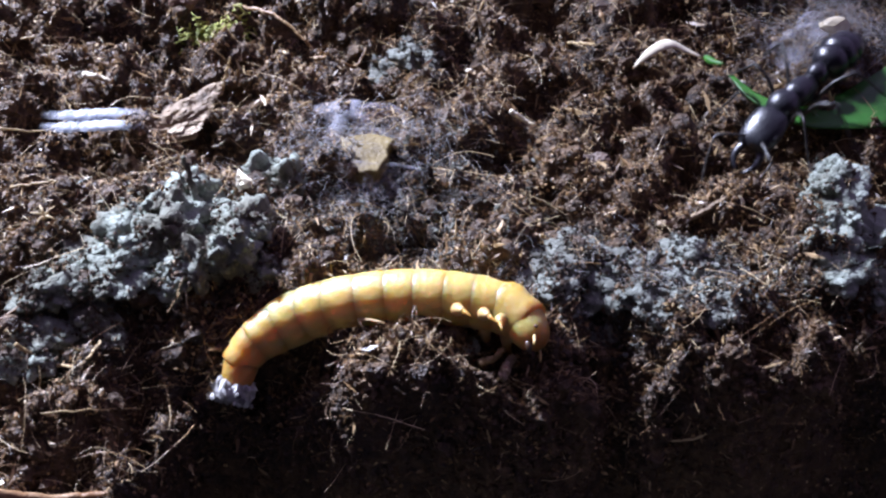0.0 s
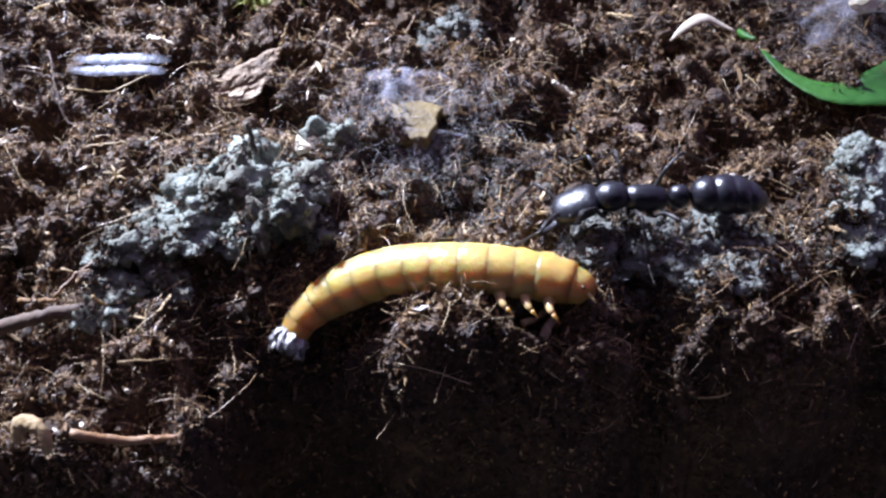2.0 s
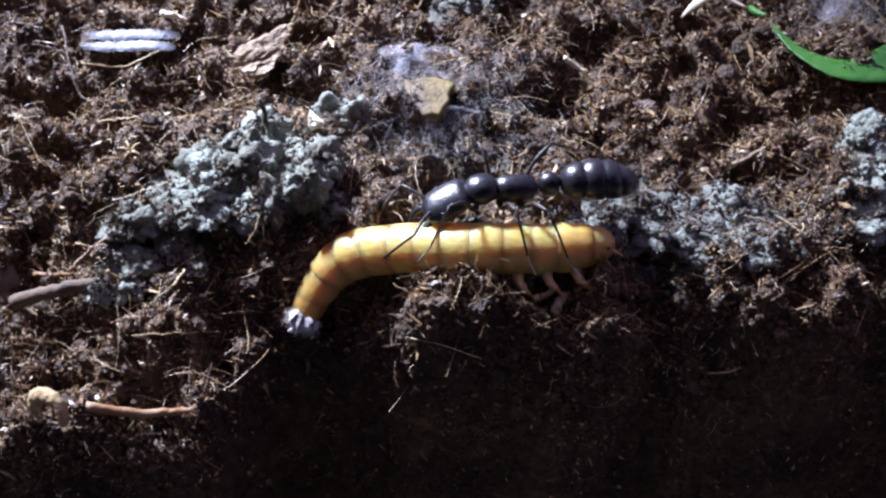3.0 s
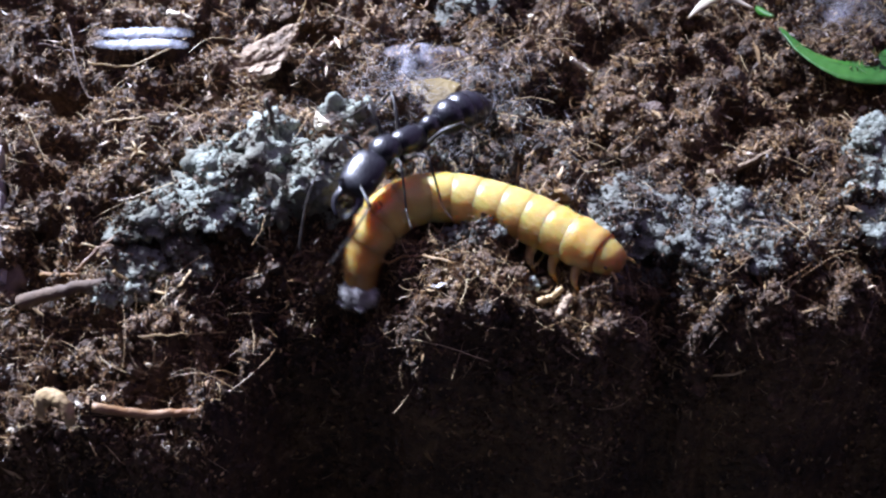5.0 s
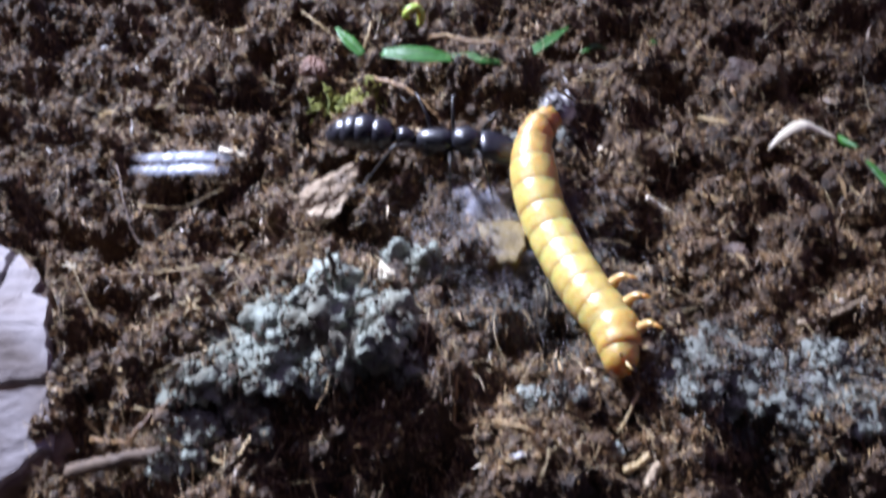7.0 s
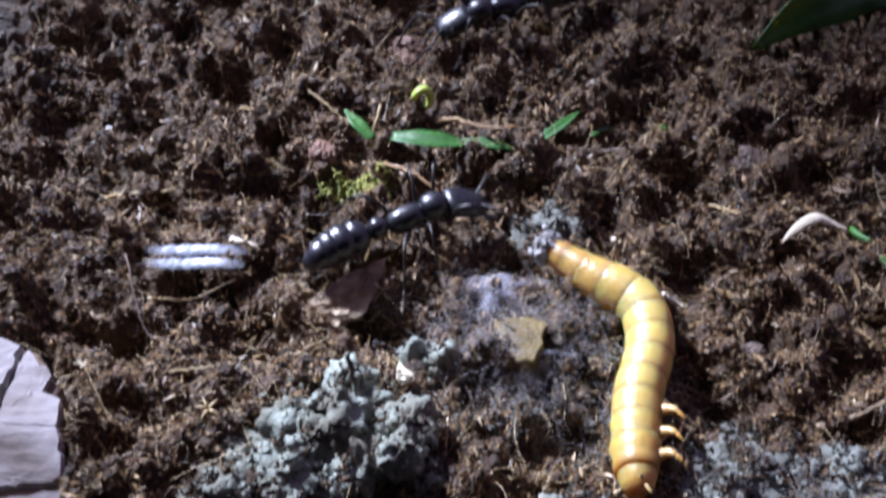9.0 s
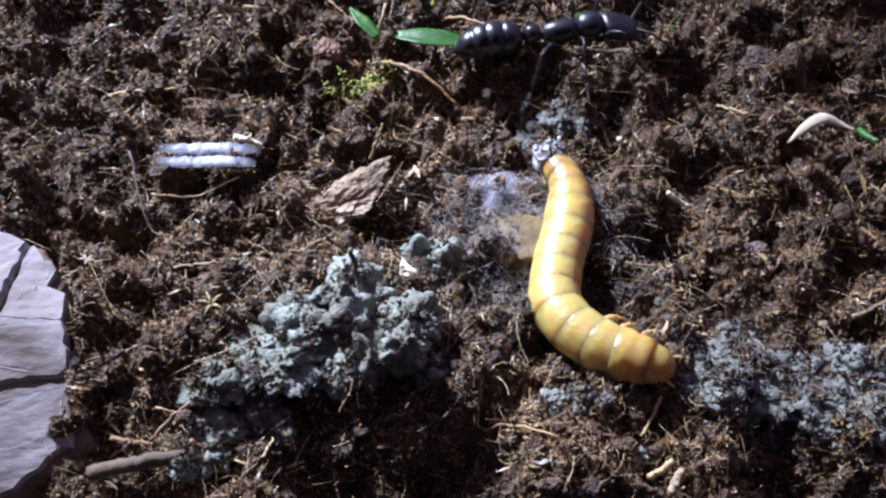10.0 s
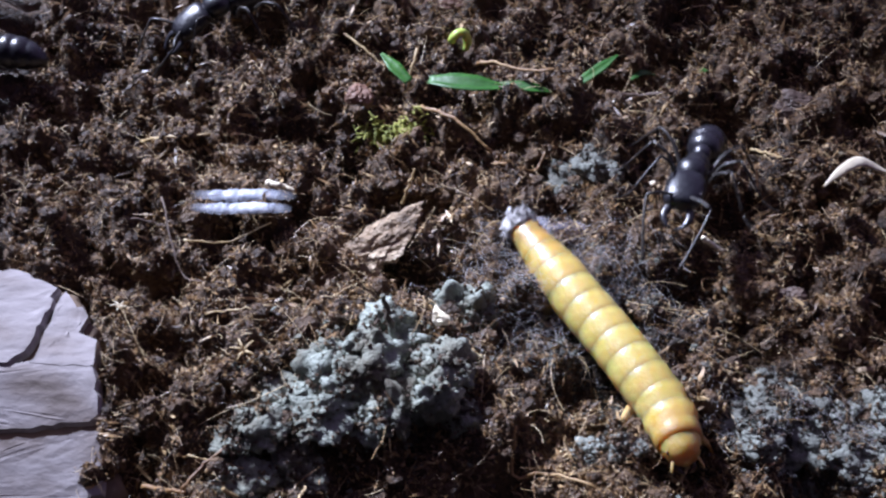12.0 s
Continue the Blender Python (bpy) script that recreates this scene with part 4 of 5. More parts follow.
def make_litter():
    husk = [(1.84, 1.82, 0.00), (1.95, 1.91, 0.03), (2.10, 2.01, 0.05), (2.24, 2.02, 0.04), (2.35, 1.99, 0.00)]
    thing("pale_husk", blade(on_soil(husk, 0.13), [0.006, 0.034, 0.045, 0.034, 0.006], 0.3, 0.012, -0.2), CREAM, "curved cream seed husk on crumbs", "husk")
    rod("white_stick", [(-2.09, 1.67), (-2.0, 1.645), (-1.9, 1.62)], 0.026, CREAM, "small white broken stick on soil", "stick", 0.11)
    rod("pale_splinter", [(0.96, 1.25), (1.04, 1.24), (1.13, 1.22)], 0.020, CREAM, "tiny white splinter on dark soil", "stick", 0.12)
    rod("dry_stem", [(-1.73, 3.28), (-1.55, 3.13), (-1.37, 2.99)], 0.011, STRAW, "dry straw stem at a grass blade", "stem", group="dry stems")
    rod("dry_stem", [(-1.12, 3.02, 0.1), (-1.16, 2.88, 0.05), (-1.2, 2.75)], 0.014, STRAW, "short pale dry stem stub", "stem", 0.1, group="dry stems")
    rod("dry_stem", [(-1.06, 2.49), (-0.78, 2.28), (-0.51, 2.07)], 0.017, ROOT, "reddish brown dry stem on crumbs", "stem", 0.17, group="dry stems")
    rod("dry_stem", [(-0.5, 2.06), (-0.36, 2.05), (-0.2, 2.1), (-0.12, 2.24)], 0.017, ROOT, "bent end of a brown stem", "stem", 0.05, group="dry stems")
    rod("dry_stem", [(-0.66, 2.96), (-0.5, 2.88), (-0.3, 2.76), (-0.08, 2.70)], 0.015, ROOT, "brown stem across green blades", "stem", 0.14, group="dry stems")
    rod("dry_stem", [(0.33, 2.9), (0.6, 2.92), (0.86, 2.84)], 0.018, DARKROOT, "greyish dry stem on the soil", "stem", 0.06, group="dry stems")
    rod("dry_stem", [(-1.14, 1.67), (-1.09, 1.71, 0.1), (-1.03, 1.75, 0.22)], 0.013, STRAW, "upright pale stem stub", "stem", 0.1, group="dry stems")
    rod("dry_stem", [(1.40, 2.34), (1.49, 2.23), (1.58, 2.1)], 0.011, STRAW, "thin pale straw on the soil", "stem", 0.06, group="dry stems")
    rod("dry_stem", [(-3.2, 2.3), (-2.95, 2.22), (-2.63, 2.25)], 0.014, STRAW, "yellowish straw lying on the soil", "stem", 0.05, group="dry stems")
    rod("dry_stem", [(1.90, 0.28), (2.10, 0.35), (2.34, 0.41)], 0.024, CHIP, "tan sliver of dry stem", "stem", 0.05, group="dry stems")
    rod("dry_stem", [(-2.32, 3.35), (-2.19, 3.20), (-2.06, 3.06)], 0.010, STRAW, "short pale straw on dark soil", "stem", 0.06, group="dry stems")
    rod("dry_stem", [(-2.62, 1.17), (-2.35, 1.24), (-2.03, 1.36)], 0.009, STRAW, "long yellow straw lying flat", "stem", 0.1, group="dry stems")
    rod("fine_root", [(-2.84, 1.54), (-2.67, 1.07), (-2.57, 0.92), (-2.23, 0.73)], 0.007, DARKROOT, "thin grey rootlet winding over crumbs", "root", 0.11)
    rod("dry_stem", [(-2.22, 1.49), (-2.12, 1.35)], 0.007, STRAW, "little pale straw on the soil", "stem", 0.1, group="dry stems")
    rod("dry_stem", [(-3.95, 0.84), (-3.75, 0.75), (-3.58, 0.68)], 0.012, STRAW, "yellow straw across a corner of bark", "stem", 0.16, group="dry stems")
    rod("dry_stem", [(0.85, -0.33), (0.79, -0.46), (0.73, -0.59)], 0.012, STRAW, "pale straight straw on the bank", "stem", 0.07, group="dry stems")
    rod("dry_stem", [(-3.06, 1.33), (-2.91, 1.35), (-2.78, 1.32)], 0.010, DARKROOT, "dark brown dry stem beyond the bark", "stem", 0.08, group="dry stems")
    rod("dry_stem", [(-2.32, 0.47), (-2.1, 0.5), (-1.88, 0.55)], 0.008, STRAW, "fine golden straw lying on crumbs", "stem", 0.1, group="dry stems")
    rod("dry_stem", [(1.89, -1.00), (2.12, -1.00), (2.34, -0.96)], 0.008, STRAW, "pale stem at the lip of the bank", "stem", 0.08, group="dry stems")
    rod("long_root", [(-1.99, -1.68), (-1.66, -1.63, 0.04), (-1.30, -1.57, 0.05)], 0.034, REDROOT, "reddish brown root with peeling bark", "root", 0.11, 0.7)
    rod("dark_root", [(-2.64, -0.92, 0.08), (-2.3, -0.90, 0.05), (-1.98, -0.85, 0.07)], 0.05, BARK_EDGE, "dark brown root stub under the bark", "root", 0.08, 0.8)
    rod("fine_root", [(-2.02, -0.75), (-1.84, -0.77), (-1.65, -0.84)], 0.014, STRAW, "pale curved twig beyond the root stub", "root", 0.08)
    rod("fine_root", [(-2.27, -0.75), (-2.16, -0.62), (-2.03, -0.49)], 0.015, ROOT, "brown forked twig on the crumbs", "root", 0.1)
    rod("fine_root", [(-2.58, -0.64), (-2.42, -0.71), (-2.24, -0.78)], 0.019, ROOT, "brown peeling twig beside the bark", "root", 0.09)
    rod("fine_root", [(-1.57, -0.83), (-1.52, -0.68)], 0.011, STRAW, "short straight straw before the mould", "root", 0.12)
    rod("pale_splinter", [(0.77, -0.88), (0.84, -0.81), (0.91, -0.75)], 0.024, STRAW, "blunt pale splinter on the bank", "stick", 0.09, 0.9, 6)
    rod("pale_splinter", [(0.90, -0.96), (0.93, -0.88), (0.97, -0.81)], 0.032, CHIP, "thick pale splinter on the bank", "stick", 0.10, 0.8, 6)
    rod("fine_root", [(-0.25, -0.36), (-0.26, -0.56), (-0.11, -0.58), (0.08, -0.68), (0.22, -0.76)], 0.012, ROOT, "fine curled reddish rootlet on the bank", "root", 0.08)
    rod("fine_root", [(-1.76, -1.23), (-1.52, -1.16), (-1.28, -0.95)], 0.006, STRAW, "long fine pale rootlet on the bank", "root", 0.08)
    rod("fine_root", [(-2.28, -0.53), (-1.94, -0.58), (-1.66, -0.70)], 0.007, STRAW, "thin pale rootlet beside the mould", "root", 0.06)
    arch = [(0.122 * math.cos(a), 0.115 * math.sin(a), 0.02 * math.sin(a)) for a in np.linspace(-0.2, 3.7, 9)]
    cap = tube(spline(arch, 28), np.interp(np.linspace(0, 1, 28), [0, 0.15, 0.7, 1], [0.026, 0.042, 0.054, 0.034]), 14, 0.9)
    cap = (cap[0] + np.random.default_rng(5).normal(size=cap[0].shape) * 0.005, cap[1])
    thing("bracket_fungus", moved(cap, -2.20, -1.75, lie(-2.20, -1.75) + 0.20, (52, 0, -30), 1.0), FUNGUS, "tan curled fungus cap on the bank", "fungus")
    v, f = crag(0.31, 0.135, 0.06, 17, 0.95, 5)
    chip = thing("wood_chip", moved((v, f), turn=(14, -8, 38)), CHIP, "pale weathered ragged wood chip", "chip", smooth=False)
    thing("reddish_lump", moved(lump(4, 0.45, 9, (1.2, 1, 0.7)), -1.01, 4.0, ground_z(-1.01, 4.0) + 0.06, scale=0.2), REDDISH, "rough reddish brown lump", "clod", smooth=False)
    thing("reddish_lump", moved(lump(4, 0.45, 12, (1.1, 1, 0.8)), -1.52, 2.57, ground_z(-1.52, 2.57) + 0.06, scale=0.1), REDDISH, "small rough reddish brown lump", "clod", smooth=False)
    thing("white_pebble", moved(lump(2, 1.0, 15, (1.0, 0.8, 0.7)), -0.77, 0.42, lie(-0.77, 0.42) + 0.13, scale=0.07), CREAM, "small white pebble beside mould", "pebble", smooth=False)
    thing("white_pebble", moved(lump(2, 0.3, 14, (1.2, 0.8, 0.7)), 3.27, 2.05, ground_z(3.27, 2.05) + 0.08, scale=0.09), CREAM, "cream crumb in fine white web", "pebble", smooth=False)
    thing("white_pebble", moved(lump(2, 0.9, 18, (1.2, 0.8, 0.7)), -1.22, 0.42, lie(-1.22, 0.42) + 0.1, scale=0.06), CREAM, "cream crumb beside a mouldy twig", "pebble", smooth=False)
    star = [tube(spline([(0, 0, 0), (0.05 * math.cos(a), 0.05 * math.sin(a), 0.06), (0.13 * math.cos(a), 0.13 * math.sin(a), 0.04)], 6), np.linspace(0.02, 0.006, 6), 6) for a in (0.3, 1.4, 2.3, 3.6, 5.2)]
    thing("pale_bud", moved(join(*star), 2.48, -0.34, ground_z(2.48, -0.34) + 0.02, (20, 30, 10), 0.6), STRAW, "cream star-shaped dry bud", "bud")
    thing("pale_bud", moved(join(*star), -2.0, 0.13, lie(-2.0, 0.13) + 0.04, (10, 0, 40), 0.7), STRAW, "tan star-shaped dry bud", "bud")
    thing("pale_bud", moved(join(*star), -2.93, 0.54, ground_z(-2.93, 0.54) + 0.06, (0, 25, 60), 0.5), CREAM, "small cream bud beside the bark", "bud")
    flake = slab([(-0.21, 0.98), (0.0, 1.01), (0.17, 1.0), (0.14, 0.85), (0.09, 0.66), (-0.08, 0.65), (-0.15, 0.85)], 0.04, 0.14, 6, 0.014, 6)
    thing("tan_flake", flake, FLAKE, "flat tan flake caught in mould threads", "flake")
    thing("dark_clod", moved(lump(4, 0.5, 22, (1.3, 1, 0.7)), 1.71, 2.68, ground_z(1.71, 2.68) + 0.03, scale=0.12), DARKROOT, "dark bluish grey clod among crumbs", "clod", smooth=False)
    thing("dark_clod", moved(lump(4, 0.5, 27, (1.2, 1, 0.8)), 1.52, 0.84, lie(1.52, 0.84) + 0.05, scale=0.085), DARKROOT, "dark bluish grey clod beside a hollow", "clod", smooth=False)
    return chip


def make_webs():
    r = np.random.default_rng(8)
    n = 1100
    cx, cy = -0.02 + 0.36 * r.normal(size=n), 0.84 + 0.3 * r.normal(size=n)
    tagged(part("mould_threads", threads(n, 42, (cx, cy), 0.26, 0.0006, 0.12, 0.3), THREAD), "fine white mould threads round a flake", "mould", kind="stuff")
    n = 1000
    cx, cy = 3.3 + 0.3 * r.normal(size=n), 2.1 + 0.25 * r.normal(size=n)
    tagged(part("mould_threads", threads(n, 43, (cx, cy), 0.3, 0.0005, 0.14, 0.3), THREAD), "white web of fine threads behind a leaf", "mould", kind="stuff")
    n = 500
    cx, cy = 1.7 + 0.5 * r.normal(size=n), -0.2 + 0.16 * r.normal(size=n)
    tagged(part("mould_threads", threads(n, 44, (cx, cy), 0.16, 0.0005, 0.12, 0.5), THREAD), "fine pale threads over the grey bank", "mould", kind="stuff")


FILM = material("silk_film", [(0.3, (0.6, 0.6, 0.7)), (0.7, (0.85, 0.85, 0.95))], 800, 0.6, 0.3)


def thin_out(m, most):
    """Makes a surface gauzy: noise decides where it lets the light through."""
    n, link = m.node_tree.nodes, m.node_tree.links
    tc, tex, rr = n.new("ShaderNodeTexCoord"), n.new("ShaderNodeTexNoise"), n.new("ShaderNodeMapRange")
    tex.inputs["Scale"].default_value, tex.inputs["Detail"].default_value = 500, 8
    link.new(tc.outputs["Object"], tex.inputs["Vector"])
    link.new(tex.outputs["Fac"], rr.inputs["Value"])
    rr.inputs["From Min"].default_value, rr.inputs["From Max"].default_value = 0.42, 0.75
    rr.inputs["To Max"].default_value = most
    link.new(rr.outputs["Result"], n["Principled BSDF"].inputs["Alpha"])


thin_out(FILM, 0.36)


def make_film(cx, cy, rx, ry, label):
    """A gauzy sheet of mould draped over the crumbs."""
    v, f, n, k = [], [], 40, 12
    for i in range(k + 1):
        for j in range(n):
            a = 6.283 * j / n
            q = i / k * (1 + 0.25 * math.sin(3 * a + cx) + 0.15 * math.sin(5 * a))
            x, y = cx + rx * q * math.cos(a), cy + ry * q * math.sin(a)
            v.append((x, y, float(relief(x, y)) + 0.13 + 0.04 * float(grain(x, y, 0.15, 2)) - 0.12 * (i / k) ** 2))
    for i in range(k):
        f += [(i * n + j, i * n + (j + 1) % n, (i + 1) * n + (j + 1) % n, (i + 1) * n + j) for j in range(n)]
    tagged(part("web_film", (v, f), FILM), label, "web")


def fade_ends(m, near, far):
    """Fades the painted reflection on a strip to nothing towards its ends."""
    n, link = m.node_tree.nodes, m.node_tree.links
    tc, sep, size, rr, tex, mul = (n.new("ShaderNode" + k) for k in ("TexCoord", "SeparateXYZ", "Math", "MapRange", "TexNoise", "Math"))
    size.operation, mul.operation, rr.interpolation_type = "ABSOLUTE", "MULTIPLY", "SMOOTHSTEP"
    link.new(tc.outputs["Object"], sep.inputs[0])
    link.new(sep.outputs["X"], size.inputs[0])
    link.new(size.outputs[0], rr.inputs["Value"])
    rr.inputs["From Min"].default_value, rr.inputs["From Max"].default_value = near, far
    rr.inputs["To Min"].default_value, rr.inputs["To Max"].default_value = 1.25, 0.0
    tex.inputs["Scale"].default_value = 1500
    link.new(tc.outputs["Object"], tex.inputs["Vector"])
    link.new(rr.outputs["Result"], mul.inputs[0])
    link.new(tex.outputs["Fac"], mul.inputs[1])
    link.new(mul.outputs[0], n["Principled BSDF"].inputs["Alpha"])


fade_ends(GLINT, 0.0010, 0.0040)


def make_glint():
    """Two white strips built as a lamp's reflection, moved to follow it in view."""
    ob = new("glint_strips")
    tagged(ob, "pair of white strips standing for a lamp's reflection in glass", "strips")
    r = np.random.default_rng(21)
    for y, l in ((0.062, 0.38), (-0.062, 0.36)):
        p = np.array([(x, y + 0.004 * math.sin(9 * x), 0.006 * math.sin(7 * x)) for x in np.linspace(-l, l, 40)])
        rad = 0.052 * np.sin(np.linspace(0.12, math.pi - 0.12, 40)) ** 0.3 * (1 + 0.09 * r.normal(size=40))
        part("strip", tube(p, rad, 10, 0.45), GLINT, ob)
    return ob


make_bark()
make_leaves()
chip = make_litter()
rod("mouldy_twig", [(-1.04, 0.26, 0.1), (-1.08, 0.34, 0.24), (-1.12, 0.42, 0.38)], 0.026, MOULD, "upright twig coated in grey mould", "twig", 0.05)
make_webs()
make_film(-0.15, 1.3, 0.27, 0.25, "gauzy bluish white film of mould behind a flake")
make_film(0.0, 0.72, 0.3, 0.14, "gauzy white film of mould before a flake")
make_film(3.25, 2.15, 0.4, 0.3, "gauzy white web behind a green leaf")
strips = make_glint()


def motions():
    # The reflection's strips are keyed to where the camera sees it.
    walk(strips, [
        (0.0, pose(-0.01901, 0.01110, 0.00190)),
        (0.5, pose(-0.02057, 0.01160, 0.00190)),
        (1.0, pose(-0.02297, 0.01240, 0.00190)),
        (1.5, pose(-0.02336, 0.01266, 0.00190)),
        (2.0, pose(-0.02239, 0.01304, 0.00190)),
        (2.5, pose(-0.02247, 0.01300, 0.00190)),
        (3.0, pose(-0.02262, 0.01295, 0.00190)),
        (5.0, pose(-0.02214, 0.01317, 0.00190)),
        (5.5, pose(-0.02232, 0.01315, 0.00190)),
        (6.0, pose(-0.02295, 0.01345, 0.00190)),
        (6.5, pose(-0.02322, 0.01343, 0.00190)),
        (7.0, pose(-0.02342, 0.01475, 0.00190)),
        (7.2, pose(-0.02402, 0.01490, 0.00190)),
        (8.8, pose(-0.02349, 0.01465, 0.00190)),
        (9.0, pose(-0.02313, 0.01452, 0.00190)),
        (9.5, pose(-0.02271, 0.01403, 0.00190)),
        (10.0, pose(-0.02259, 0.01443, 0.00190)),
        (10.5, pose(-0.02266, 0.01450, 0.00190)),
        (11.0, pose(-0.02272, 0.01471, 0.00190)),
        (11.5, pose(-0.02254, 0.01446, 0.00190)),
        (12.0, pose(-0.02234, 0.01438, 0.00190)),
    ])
    worm.bend(0, -75, (-0.719, -0.854, -0.268), (-0.635, -0.675, -0.108), (-0.364, -0.523, 0.006), (-0.011, -0.504, 0.142), (0.467, -0.509, 0.201), (0.937, -0.604, 0.187), (1.116, -0.852, 0.175))
    worm.bend(0.5, -75, (-0.714, -0.842, -0.236), (-0.645, -0.663, -0.102), (-0.374, -0.508, 0.011), (-0.021, -0.499, 0.136), (0.459, -0.520, 0.203), (0.898, -0.593, 0.190), (1.145, -0.781, 0.176))
    worm.bend(1, -65, (-0.671, -0.854, -0.247), (-0.642, -0.694, -0.117), (-0.372, -0.530, -0.010), (0.018, -0.516, 0.142), (0.464, -0.538, 0.205), (0.903, -0.628, 0.192), (1.151, -0.804, 0.176))
    worm.bend(1.5, -45, (-0.709, -0.853, -0.286), (-0.624, -0.690, -0.141), (-0.358, -0.563, -0.032), (0.011, -0.570, 0.129), (0.471, -0.592, 0.211), (0.925, -0.638, 0.190), (1.183, -0.795, 0.175))
    worm.bend(2, -35, (-0.741, -0.833, -0.288), (-0.655, -0.692, -0.196), (-0.395, -0.563, -0.048), (-0.055, -0.546, 0.116), (0.421, -0.583, 0.209), (0.888, -0.623, 0.192), (1.207, -0.713, 0.175))
    worm.bend(2.5, -15, (-0.765, -0.814, -0.259), (-0.623, -0.655, -0.152), (-0.362, -0.537, -0.002), (-0.021, -0.552, 0.128), (0.458, -0.620, 0.214), (0.890, -0.593, 0.190), (1.268, -0.589, 0.173))
    worm.bend(3, -15, (-0.756, -0.845, -0.339), (-0.649, -0.673, -0.188), (-0.444, -0.530, -0.028), (-0.061, -0.556, 0.110), (0.419, -0.624, 0.212), (0.851, -0.591, 0.193), (1.268, -0.510, 0.172))
    worm.bend(3.6, -5, (-0.670, -0.833, -0.285), (-0.601, -0.633, -0.113), (-0.380, -0.459, 0.068), (-0.044, -0.421, 0.154), (0.400, -0.432, 0.187), (0.803, -0.461, 0.184), (1.203, -0.508, 0.173))
    worm.bend(4.2, 0, (-0.205, -0.940, -0.021), (-0.273, -0.569, 0.007), (-0.100, -0.311, 0.170), (0.187, -0.126, 0.170), (0.563, -0.136, 0.170), (0.900, -0.348, 0.174), (1.155, -0.553, 0.175))
    worm.bend(4.8, 5, (0.097, -0.942, 0.093), (0.039, -0.609, 0.134), (0.093, -0.302, 0.173), (0.323, -0.066, 0.170), (0.587, -0.055, 0.170), (0.888, -0.219, 0.171), (1.108, -0.551, 0.176))
    worm.bend(5, 0, (-0.421, -0.691, -0.203), (-0.369, -0.470, 0.062), (-0.159, -0.237, 0.172), (0.173, -0.147, 0.171), (0.626, -0.279, 0.173), (1.032, -0.506, 0.177), (1.283, -0.678, 0.173))
    worm.bend(5.2, 10, (-0.661, -0.389, 0.096), (-0.454, -0.158, 0.183), (-0.159, -0.062, 0.173), (0.144, -0.073, 0.170), (0.487, -0.186, 0.171), (0.898, -0.443, 0.179), (1.258, -0.658, 0.173))
    worm.bend(5.5, 10, (-0.783, -0.227, 0.189), (-0.493, -0.115, 0.188), (-0.194, -0.091, 0.174), (0.192, -0.249, 0.172), (0.606, -0.440, 0.188), (1.005, -0.632, 0.184), (1.289, -0.726, 0.173))
    worm.bend(5.7, 20, (-0.467, 0.159, 0.525), (-0.096, 0.110, 0.403), (0.270, 0.213, 0.170), (0.651, 0.123, 0.170), (0.952, -0.019, 0.170), (1.096, -0.406, 0.173), (1.107, -0.822, 0.176))
    worm.bend(5.8, 40, (0.179, 0.131, 0.600), (0.398, 0.133, 0.500), (0.660, 0.031, 0.350), (0.851, -0.098, 0.170), (0.923, -0.414, 0.176), (0.921, -0.748, 0.189), (0.870, -1.002, 0.172))
    worm.bend(6, 50, (0.227, -0.019, 0.700), (0.405, -0.015, 0.600), (0.643, -0.091, 0.400), (0.851, -0.196, 0.171), (0.939, -0.509, 0.181), (0.918, -0.787, 0.187), (0.831, -0.958, 0.178))
    worm.bend(6.2, 60, (0.326, 0.556, 0.700), (0.441, 0.399, 0.550), (0.574, 0.242, 0.400), (0.729, 0.160, 0.170), (0.837, -0.133, 0.170), (0.817, -0.375, 0.176), (0.657, -0.284, 0.173))
    worm.bend(6.4, 60, (0.209, 1.160, 0.600), (0.196, 0.962, 0.500), (0.261, 0.687, 0.400), (0.360, 0.546, 0.170), (0.477, 0.239, 0.170), (0.626, -0.052, 0.170), (0.696, -0.242, 0.172))
    worm.bend(6.5, 70, (0.875, 1.411, 0.400), (0.641, 1.234, 0.400), (0.440, 1.028, 0.300), (0.392, 0.750, 0.170), (0.481, 0.284, 0.170), (0.717, -0.103, 0.170), (1.060, -0.490, 0.175))
    worm.bend(6.8, 75, (0.269, 1.777, 0.500), (0.236, 1.507, 0.400), (0.262, 1.163, 0.300), (0.404, 0.759, 0.170), (0.554, 0.311, 0.170), (0.695, -0.062, 0.170), (0.761, -0.333, 0.175))
    worm.bend(7, 75, (0.327, 1.857, 0.400), (0.174, 1.590, 0.350), (0.202, 1.193, 0.250), (0.341, 0.801, 0.170), (0.546, 0.365, 0.170), (0.721, 0.046, 0.170), (0.750, -0.264, 0.172))
    worm.bend(7.2, 70, (0.828, 2.233, 0.300), (0.619, 1.904, 0.300), (0.581, 1.525, 0.170), (0.727, 1.000, 0.170), (0.862, 0.514, 0.170), (0.884, 0.102, 0.170), (0.733, -0.313, 0.174))
    worm.bend(7.7, 70, (0.694, 1.728, 0.300), (0.728, 1.510, 0.300), (0.767, 1.260, 0.170), (0.753, 0.807, 0.170), (0.794, 0.384, 0.170), (0.798, -0.014, 0.170), (0.681, -0.402, 0.183))
    worm.bend(8.3, 70, (0.357, 1.602, 0.170), (0.550, 1.396, 0.170), (0.735, 1.146, 0.170), (0.777, 0.757, 0.170), (0.777, 0.344, 0.170), (0.761, -0.046, 0.170), (0.675, -0.428, 0.190))
    worm.bend(8.8, 70, (0.138, 1.613, 0.170), (0.450, 1.363, 0.170), (0.790, 1.172, 0.170), (0.909, 0.908, 0.170), (0.813, 0.510, 0.170), (0.757, 0.137, 0.170), (0.670, -0.240, 0.175))
